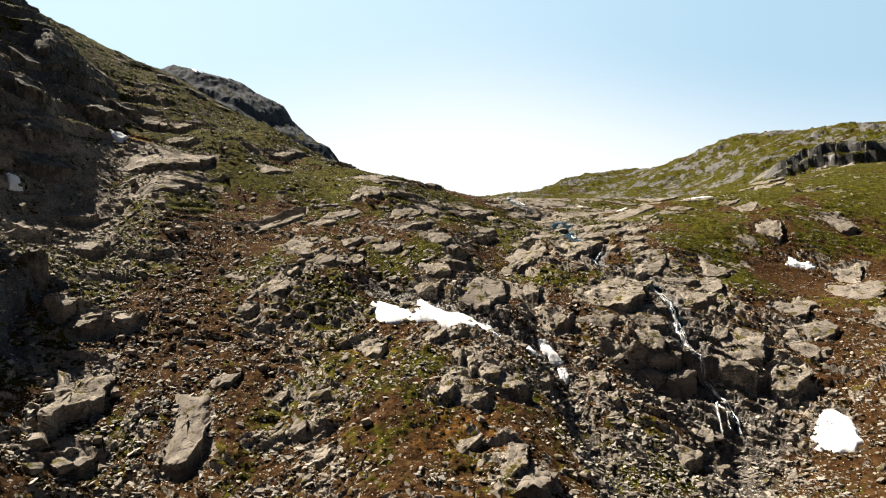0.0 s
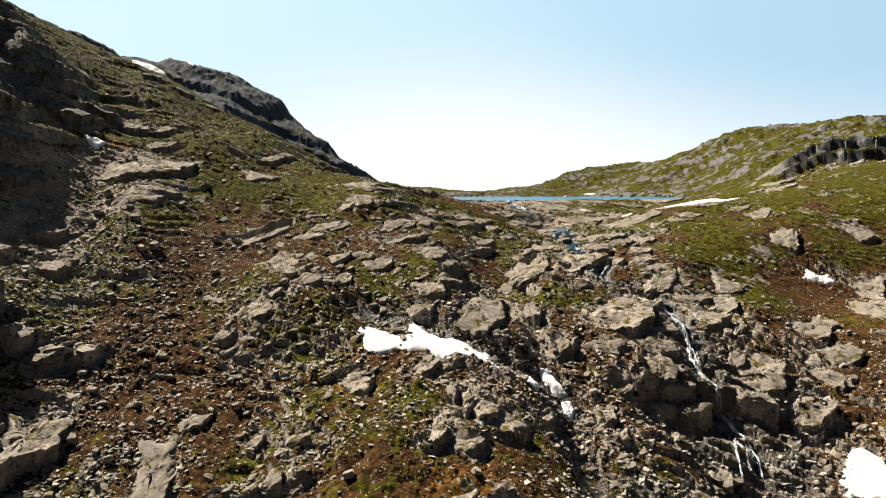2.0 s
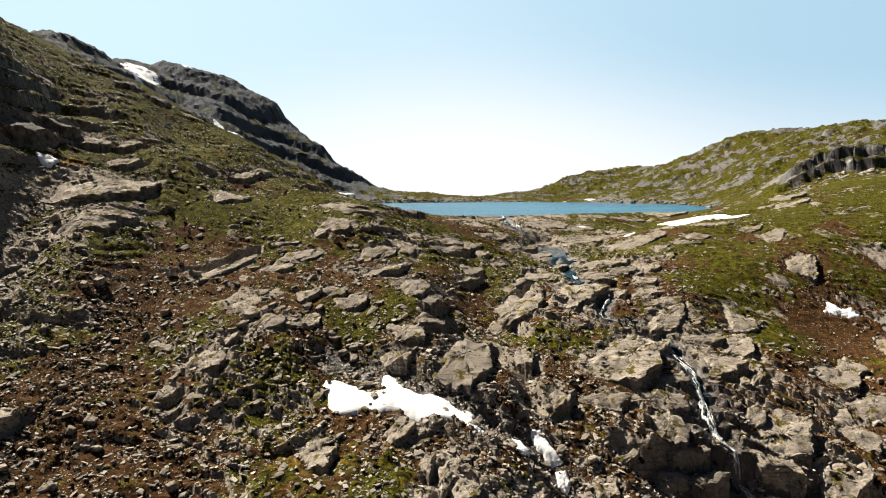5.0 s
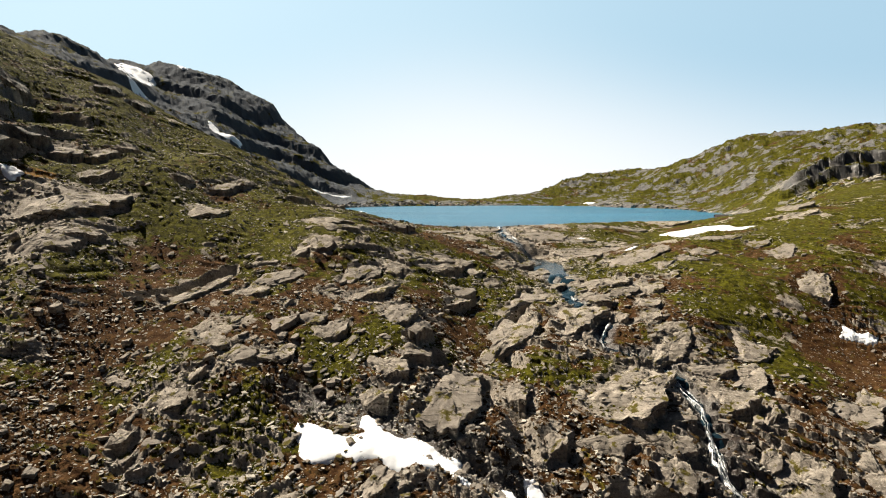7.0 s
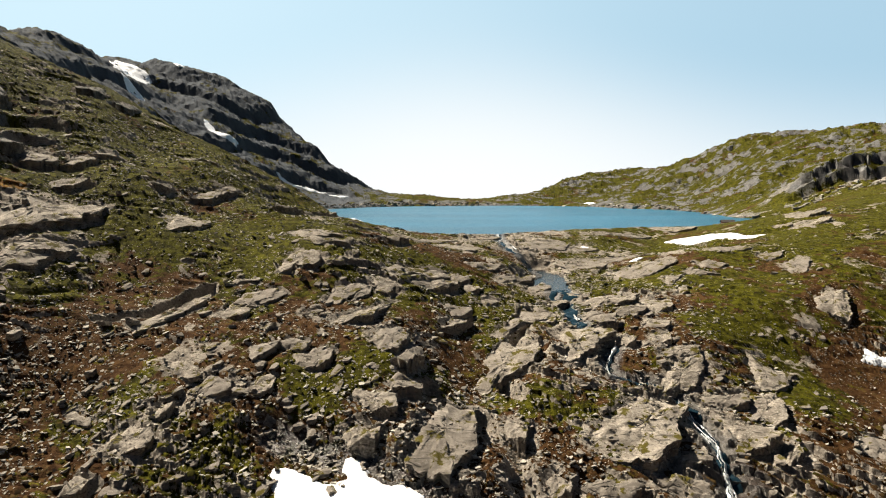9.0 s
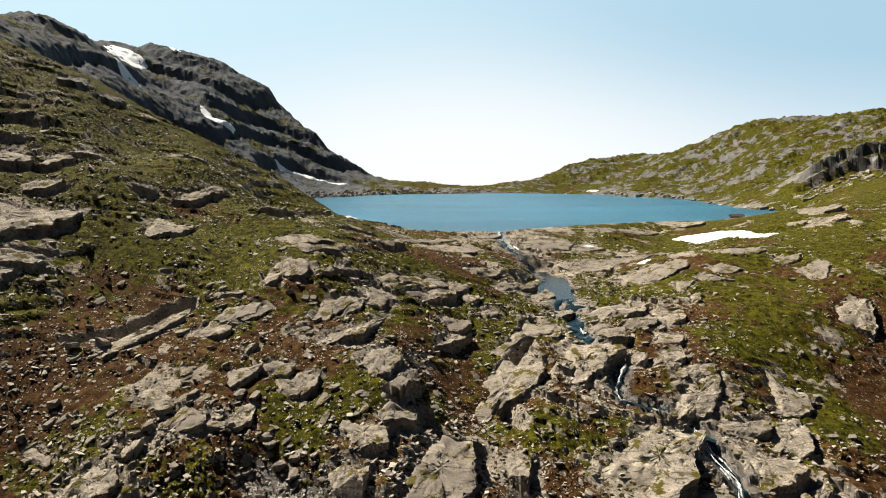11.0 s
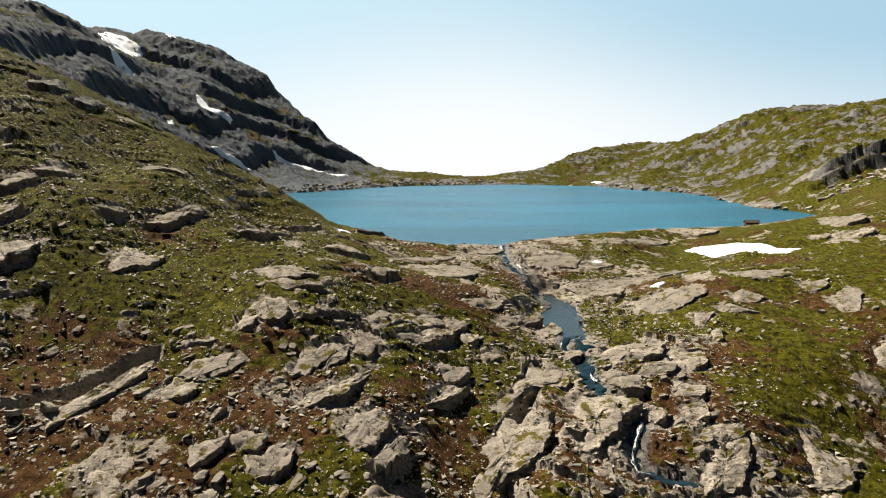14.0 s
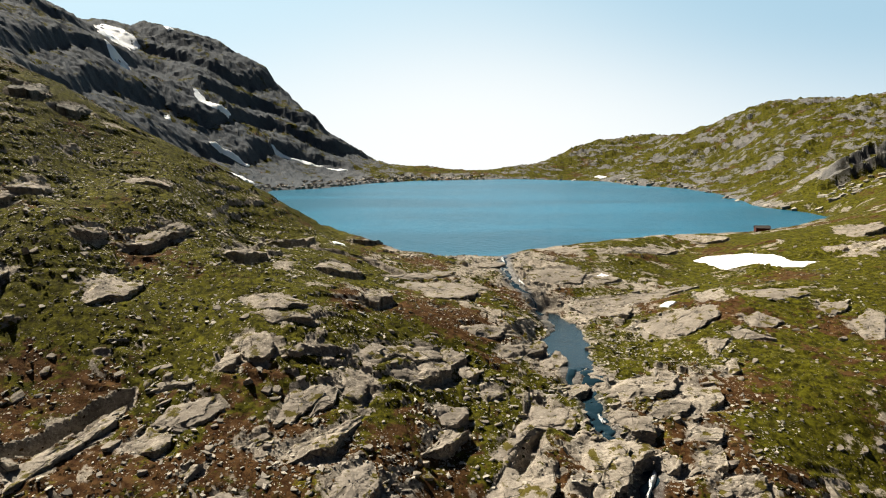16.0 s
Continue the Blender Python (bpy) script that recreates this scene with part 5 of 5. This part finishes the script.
def build_shore_rocks(total):
    """Blocks fallen along the far shore under the mountain and below the dark cliff."""
    rnd = np.random.RandomState(52)
    n = total * 6
    x, y = rnd.uniform(-140, 260, n), rnd.uniform(380, 800, n)
    h, kd = relief(x, y)
    d = kd["shore"]
    keep = (d > 0.5) & (d < np.where(x < 60, 42, 9) * rnd.rand(n) ** 0.7 + 1) | (x > 196) & (y < 408) & (y > 385) & (d > 2)
    x, y, h = x[keep][:total], y[keep][:total], h[keep][:total]
    n = len(x)
    corner = np.array([(a, b, c) for a in (-1, 1) for b in (-1, 1) for c in (-1, 1)], float)
    quad = np.array([(0, 1, 3, 2), (4, 6, 7, 5), (0, 4, 5, 1), (2, 3, 7, 6), (0, 2, 6, 4), (1, 5, 7, 3)])
    p = corner * rnd.uniform(0.55, 1.1, (n, 8, 1)) * (0.4 + 1.5 * rnd.rand(n) ** 2.5)[:, None, None] * np.stack([rnd.uniform(0.9, 1.5, n), rnd.uniform(0.7, 1.1, n), rnd.uniform(0.4, 0.8, n)], -1)[:, None]
    turn = rnd.uniform(0, 6.28, (n, 1))
    px, py = p[..., 0] * np.cos(turn) - p[..., 1] * np.sin(turn), p[..., 0] * np.sin(turn) + p[..., 1] * np.cos(turn)
    verts = np.stack([px + x[:, None], py + y[:, None], p[..., 2] + 0.25 * px + h[:, None] + 0.1], -1).reshape(-1, 3)
    faces = (quad[None] + (np.arange(n) * 8)[:, None, None]).reshape(-1, 4)
    tagged(new("shore_rocks", mesh_from("shore_rocks", verts, faces, STONE, False)), "grey angular blocks fallen along the lake shore", "shore rocks", kind="stuff")


build_shore_rocks(2600)


# ---- moss cushions and heath tufts ----
def build_tufts(total):
    rnd = np.random.RandomState(31)
    n = total * 2
    y = 74 + 190 * rnd.rand(n) ** 1.3
    x = 5 + rnd.uniform(-0.64, 0.64, n) * (y + 25)
    h, kd = relief(x, y)
    dense = 0.45 + 0.6 * fbm(x, y, 6, 3, 120, 0.6) - 0.4 * kd["strength"] * (kd["ident"] > 0.5)
    keep = (rnd.rand(n) < dense) & (kd["shore"] > 1.5) & (kd["db"] > 2.0)
    _, green = vegetation(x, y, h, kd)
    green = green + 0.35 * perlin(x / 2.2, y / 2.2, 121) + 0.15 * rnd.randn(n)
    a = np.arange(5) * 2 * math.pi / 5
    for name, where, material, label in (("moss", green > 0.5, MOSS, "low olive moss cushions and grass"), ("heath", green <= 0.5, HEATH, "low brown dwarf heath")):
        k = np.flatnonzero(keep & where)[:total]
        m = len(k)
        size = (0.14 + 0.36 * rnd.rand(m) ** 2)[:, None]
        turn = rnd.uniform(0, 6.28, (m, 1))
        r = size * rnd.uniform(0.7, 1.3, (m, 5))
        bx, by = r * np.cos(a + turn), r * np.sin(a + turn) * 0.8
        gx = (landform(x[k] + 2, y[k]) - landform(x[k] - 2, y[k])) / 4
        gy = (landform(x[k], y[k] + 2) - landform(x[k], y[k] - 2)) / 4
        bz = bx * gx[:, None] + by * gy[:, None] - 0.06
        vx = np.concatenate([bx, 0.3 * size * rnd.randn(m, 1)], 1) + x[k][:, None]
        vy = np.concatenate([by, 0.3 * size * rnd.randn(m, 1)], 1) + y[k][:, None]
        vz = np.concatenate([bz, size * rnd.uniform(0.35, 0.75, (m, 1))], 1) + h[k][:, None]
        fan = np.array([(i, (i + 1) % 5, 5) for i in range(5)])
        faces = (fan[None] + (np.arange(m) * 6)[:, None, None]).reshape(-1, 3)
        ob = new(name, mesh_from(name, np.stack([vx, vy, vz], -1).reshape(-1, 3), faces, material, True))
        tagged(ob, label + " covering the slope", "ground cover", kind="stuff")


build_tufts(38000)


# ---- old snow ----
def snow(outline, thick=0.5, label="patch of old white snow lying in a hollow"):
    """Snow over a stretch of ground: it thins out to nothing along its edge, where stones stick through."""
    pts = np.array(outline, float)
    mid, span = pts.mean(0), np.ptp(pts, axis=0).max()
    lo, hi = pts.min(0) - 0.06 * span, pts.max(0) + 0.06 * span
    step = span / 70
    gx, gy = np.meshgrid(np.arange(lo[0], hi[0], step), np.arange(lo[1], hi[1], step))
    wx, wy = gx + 0.025 * span * fbm(gx, gy, 0.16 * span, 3, 1), gy + 0.025 * span * fbm(gx, gy, 0.16 * span, 3, 2)
    line = [tuple(p) for p in pts]
    d, _ = from_line(wx, wy, line, True)
    inside = np.zeros(gx.shape, bool)
    for (ax, ay), (bx, by) in zip(line, line[1:] + line[:1]):
        if ay != by:
            inside ^= ((ay > wy) != (by > wy)) & (wx < (bx - ax) * (wy - ay) / (by - ay) + ax)
    d = np.where(inside, d, -d)
    r = max(0.5, 0.04 * span)
    own = relief(gx, gy)[0]
    g = (own + sum(relief(gx + a, gy + b)[0] for a, b in ((r, 0), (-r, 0), (0, r), (0, -r)))) / 5
    top = np.maximum(g, own - 0.25) + thick * (1 - np.exp(-np.maximum(d, 0) / (0.04 * span))) + 0.12 + np.minimum(d, 0) * 1.5
    keep = d > -3 * step
    idx = np.arange(gx.size).reshape(gx.shape)
    faces = np.stack([idx[:-1, :-1], idx[:-1, 1:], idx[1:, 1:], idx[1:, :-1]], -1)[keep[:-1, :-1] & keep[1:, 1:] & keep[:-1, 1:] & keep[1:, :-1]]
    used = np.zeros(gx.size, bool)
    used[faces] = True
    renum = np.cumsum(used) - 1
    verts = np.stack([gx - mid[0], gy - mid[1], top], -1).reshape(-1, 3)[used]
    ob = new("snow_patch", mesh_from("snow_patch", verts, renum[faces], SNOW))
    ob.location = (mid[0], mid[1], 0)
    return tagged(ob, label, "snow", "patches of old snow")


snow(((-13.1, 116.8), (-12.8, 118.2), (-10.4, 118.4), (-7.6, 117.4), (-5.2, 117.0), (-4.2, 117.6), (-5.2, 121.8), (-4.5, 122.4), (-2.6, 122.2), (-1.9, 118.6), (0.2, 118.2), (2.8, 118.2), (5.4, 116.7), (7.7, 115.7), (9.5, 115.6), (8.3, 112.5), (6.2, 111.9), (3.4, 111.2), (-0.1, 111.9), (-3.0, 112.7), (-6.5, 112.9), (-9.9, 112.1), (-11.7, 114.0)), 0.35,
     "large white snow patch with a lobed edge above the knoll")
snow(((16.9, 115.1), (18.3, 115.4), (19.4, 113.7), (20.8, 111.7), (19.1, 111.3), (18.3, 112.4), (17.5, 113.0)), 0.3, "narrow tongue of white snow in the gully")
snow(((19.7, 110.6), (21.2, 110.6), (21.5, 109.2), (20.7, 107.8), (19.9, 108.4)), 0.3, "small tongue of white snow in the gully")
snow(((7.1, 115.0), (9.0, 112.9), (10.0, 110.4), (9.2, 109.8), (7.4, 111.8)), 0.25, "thin strip of dirty snow along the gully")
snow(((58.0, 100.4), (60.4, 103.2), (62.2, 105.1), (64.4, 104.9), (65.1, 102.3), (63.8, 97.3), (61.9, 95.7), (59.4, 96.3), (57.3, 98.0)), 0.5,
     "rounded white snow patch with stones melting out")
snow(((83.3, 158.4), (85.5, 161.0), (88.0, 159.6), (90.9, 158.6), (89.2, 156.6), (85.6, 157.7)), 0.25, "small thin snow patch under a dark ledge")
snow(((83.7, 268.5), (89.0, 271.2), (97.0, 262.5), (101.0, 253.9), (101.1, 246.9), (104.7, 239.2), (100.2, 237.5), (96.4, 241.3), (93.4, 250.8), (86.3, 251.9), (86.3, 259.9)), 0.4,
     "broad flat snow field in the hollow beside the lake")
snow(((14.0, 113.4), (15.3, 113.3), (16.5, 112.0), (15.2, 109.6), (14.2, 109.4)), 0.25, "thin strip of dirty snow along the gully")
snow(((48.2, 241.0), (50.7, 244.3), (53, 242.6), (49.9, 239.6)), 0.3)
snow(((56.8, 214.2), (58.9, 216.4), (60.3, 213.6), (57.8, 211.6)), 0.3)
snow(((-86.4, 170.7), (-84.1, 172.5), (-81.7, 171.9), (-82.8, 168.9), (-84.6, 169.3)), 0.4, "shaded snow remnant at the foot of the cliff")
snow(((-88.0, 132.6), (-86.8, 134.6), (-85.0, 132.9), (-85.9, 130.2)), 0.5, "shaded snow remnant at the foot of the cliff")
snow(((-21.1, 245.6), (-18.0, 245.7), (-17.2, 243.3), (-20.2, 243.1)), 0.3)
snow(((-345, 760), (-372, 800), (-395, 850), (-380, 876), (-362, 870), (-345, 840), (-335, 790)), 0.4, "sunlit snow field on the shoulder of the mountain")
snow(((-317, 709), (-308, 704), (-297, 711), (-288, 700), (-292, 686), (-302, 691)), 0.4, "snow streak in a gully of the dark mountain")
snow(((-244, 737), (-236, 731), (-226, 724), (-205, 727), (-204, 717), (-216, 708), (-229, 706), (-237, 719)), 0.4, "long snow streak below the mountain cliff")
snow(((-164, 718), (-154, 724), (-133, 739), (-117, 739), (-122, 730), (-143, 724), (-157, 712)), 0.8, "long snow streak below the mountain cliff")
snow(((-194, 632), (-182, 640), (-165, 650), (-164, 644), (-178, 633), (-190, 627)), 0.8, "snow streak at the foot of the mountain")
snow(((-161, 588), (-153, 589), (-143, 586), (-141, 580), (-148, 578), (-156, 582)), 0.7, "snow streak at the foot of the mountain")
snow(((-58.8, 225.8), (-56.1, 225.0), (-53.4, 224.0), (-56.2, 223.3)), 0.25)
snow(((-343, 906), (-336, 912), (-324, 899), (-331, 893)), 0.8, "snow streak in a gully of the dark mountain")
snow(((-115, 733), (-101, 738), (-90, 736), (-100, 729)), 0.8, "snow streak below the mountain cliff")
snow(((-240, 654), (-236, 657), (-231, 648), (-234, 645)), 0.8)
snow(((156, 738), (162, 735), (165, 722), (158, 720)), 0.8, "snow remnant on the far shore of the lake")


# ---- running water ----
def ribbon(name, line, width, material, lift, label, category, foam=0.0, seed=0):
    """Water that follows the ground along a line."""
    pts = np.array(line, float)
    seg = np.r_[0, np.cumsum(np.hypot(*np.diff(pts, axis=0).T))]
    n = max(8, int(seg[-1] / (0.22 if foam else 0.45)))
    s = np.linspace(0, seg[-1], n)
    cx, cy = np.interp(s, seg, pts[:, 0]), np.interp(s, seg, pts[:, 1])
    cx = cx + 0.35 * width * perlin(s / 2.3, s * 0 + seed, 3)
    tx, ty = np.gradient(cx), np.gradient(cy)
    l = np.hypot(tx, ty)
    nx, ny = ty / l, -tx / l
    w = width * (0.85 + 0.7 * perlin(s / 2.9, s * 0 + seed + 5, 4)) * np.clip(np.minimum(np.arange(n), n - 1 - np.arange(n)) / 2.0, 0.15, 1)
    m = 19 if foam else 7
    across = np.linspace(-1, 1, m)
    x, y = cx[:, None] + nx[:, None] * across * w[:, None] / 2, cy[:, None] + ny[:, None] * across * w[:, None] / 2
    z = relief(x, y)[0]
    z = 0.5 * z + 0.5 * z.min(1)[:, None] + lift * (1 - 0.6 * across ** 2) + foam * perlin(x / 0.5, y / 0.5, seed)
    if foam:
        run = np.stack([np.roll(z, k, 0) for k in range(-4, 5)]).mean(0)
        run[:4], run[-4:] = z[:4], z[-4:]
        z = np.maximum(z, run + 0.1)
    z[:, 0] -= 0.35
    z[:, -1] -= 0.35
    idx = np.arange(n * m).reshape(n, m)
    faces = np.stack([idx[:-1, :-1], idx[1:, :-1], idx[1:, 1:], idx[:-1, 1:]], -1).reshape(-1, 4)
    if foam:
        along, aside = np.meshgrid(s[:-1], across[:-1], indexing="ij")
        strand = perlin(aside * 2.4 + along / 6, along / 5.5, seed + 11) + 0.5 * perlin(aside * 5 + along / 3, along / 2.2, seed + 12)
        faces = faces[strand.ravel() > -0.05]
    x0, y0, z0 = float(cx[0]), float(cy[0]), float(z[0, m // 2])
    ob = new(name, mesh_from(name, np.stack([x - x0, y - y0, z - z0], -1).reshape(-1, 3), faces, material))
    ob.location = (x0, y0, z0)
    return tagged(ob, label, category, kind="structure")


ribbon("stream", [p for p in BROOK if p[1] > 216], 2.0, STREAM, 0.2, "thin clear brook leaving the lake between rock slabs", "stream")
ribbon("stream", [p for p in BROOK if 101 < p[1] < 186], 2.4, STREAM, 0.25, "dark clear brook running over bedrock below the pool", "stream", seed=2)


def pool(outline, level, label):
    pts = np.array(outline, float)
    mid = pts.mean(0)
    verts = np.array([(0, 0, 0)] + [(p[0] - mid[0], p[1] - mid[1], 0) for p in pts])
    n = len(pts)
    faces = np.array([(0, 1 + (i + 1) % n, 1 + i) for i in range(n)])
    ob = new("pool", mesh_from("pool", verts, faces, STREAM))
    ob.location = (mid[0], mid[1], level)
    return tagged(ob, label, "pool", kind="structure")


def falls(line, width, seed, label="white water splashing down the dark wet rock"):
    return ribbon("waterfall", line, 0.72 * width, FOAM, 0.6, label, "waterfall", 0.12, seed)


pool(((33.6, 220), (36, 216), (38.5, 206), (38.5, 196), (37.5, 187), (35.5, 180.5), (31, 180), (27.5, 184), (25.5, 192), (26.5, 199), (30, 206), (31.5, 214)), POOL_LEVEL, "still clear pool of the brook among bedrock slabs")
ribbon("stream", ((33.4, 181), (34.5, 175), (32.6, 169), (33.2, 163)), 4.6, STREAM, 0.35, "shallow dark widening of the brook below the pool", "stream", seed=4)
falls(((44.0, 141.1), (45.3, 136.5), (46.3, 132.0), (45.3, 127.0), (43.6, 120.0), (44.4, 116.0), (45.5, 114.5), (45.7, 113.3)), 1.1, 1, "main strand of a white mountain waterfall")
falls(((45.3, 127.0), (44.6, 121.0), (44.4, 117.5), (45.1, 115.2), (46.2, 113.2)), 0.7, 2)
falls(((43.4, 139.0), (44.6, 134.2), (45.8, 130.4)), 0.45, 9, "thin side strand of a white mountain waterfall")
falls(((45.9, 112.9), (47.3, 110.8), (48.4, 107.4), (48.1, 103.9), (47.6, 101.9)), 0.9, 3, "lower strand of a white mountain waterfall")
falls(((46.4, 110.6), (45.4, 106.7), (44.9, 104.0), (44.5, 101.5)), 0.7, 4)
falls(((46.6, 109.6), (46.6, 106.2), (46.2, 102.6)), 0.6, 10)
falls(((57.3, 112.4), (56.9, 110.2), (56.0, 107.2), (54.2, 104.4), (52.2, 102.2)), 0.4, 5, "thin side strand of a white mountain waterfall")
falls(((38.1, 156.1), (37.1, 153.8), (35.2, 149.5), (33.9, 145.9), (34.1, 144.0), (36.7, 144.4)), 1.1, 6, "short white rapid between rock slabs")
falls(((24.6, 250.7), (25, 246.5)), 0.9, 7, "short white rapid below the lake outlet")
falls(((27.2, 230), (28.3, 226.4)), 0.8, 11, "short white rapid below the lake outlet")
falls(((32.9, 167.6), (33.6, 165.4)), 0.7, 8, "short white rapid between rock slabs")


# ---- the hut on the lake shore ----
def build_hut(x, y, turn):
    k = Mat("red_boards")
    n = k.noise(1.5, 4.0, 0.6, k.stretch(4, 4, 0.4))
    boards = k.finish(k.mix(n, (0.05, 0.013, 0.01), (0.1, 0.025, 0.018)), 0.85, n, 0.4, 0.03)
    k = Mat("tarred_roof")
    n = k.noise(3.0, 4.0)
    tar = k.finish(k.mix(n, (0.035, 0.03, 0.028), (0.075, 0.062, 0.055)), 0.8, n, 0.4, 0.03)
    hut = new("hut")
    z = min(ground_at(x + dx, y + dy) for dx in (-3, 0, 3) for dy in (-1.5, 1.5)) - 0.15
    hut.matrix_world = pose(x, y, z, 0, 0, turn)
    l, w, eaves, ridge = 4.7, 2.8, 1.8, 2.55
    bm = bmesh.new()
    outline = ((-w / 2, 0), (w / 2, 0), (w / 2, eaves), (0, ridge), (-w / 2, eaves))
    ends = [[bm.verts.new((sx, a, b)) for a, b in outline] for sx in (-l / 2, l / 2)]
    bm.faces.new(ends[0][::-1])
    bm.faces.new(ends[1])
    for i in range(5):
        j = (i + 1) % 5
        bm.faces.new((ends[0][i], ends[0][j], ends[1][j], ends[1][i]))
    bmesh.ops.recalc_face_normals(bm, faces=bm.faces)
    part("wall", bm, boards, hut, "dark red weathered board walls")
    for side in (-1, 1):
        bm = bmesh.new()
        box(bm, -l / 2 - 0.3, l / 2 + 0.3, 0, 1.8, 0, 0.12)
        lean = math.atan2(ridge - eaves, w / 2)
        m = Matrix.Translation((0, 0, ridge + 0.03)) @ (Matrix.Rotation(-lean, 4, 'X') if side > 0 else Matrix.Rotation(math.pi, 4, 'Z') @ Matrix.Rotation(-lean, 4, 'X'))
        bmesh.ops.transform(bm, matrix=m, verts=bm.verts)
        part("roof", bm, tar, hut, "dark tarred roof slope")
    tagged(hut, "small dark red wooden hut on the lake shore", "hut")


build_hut(122.5, 307, -8)
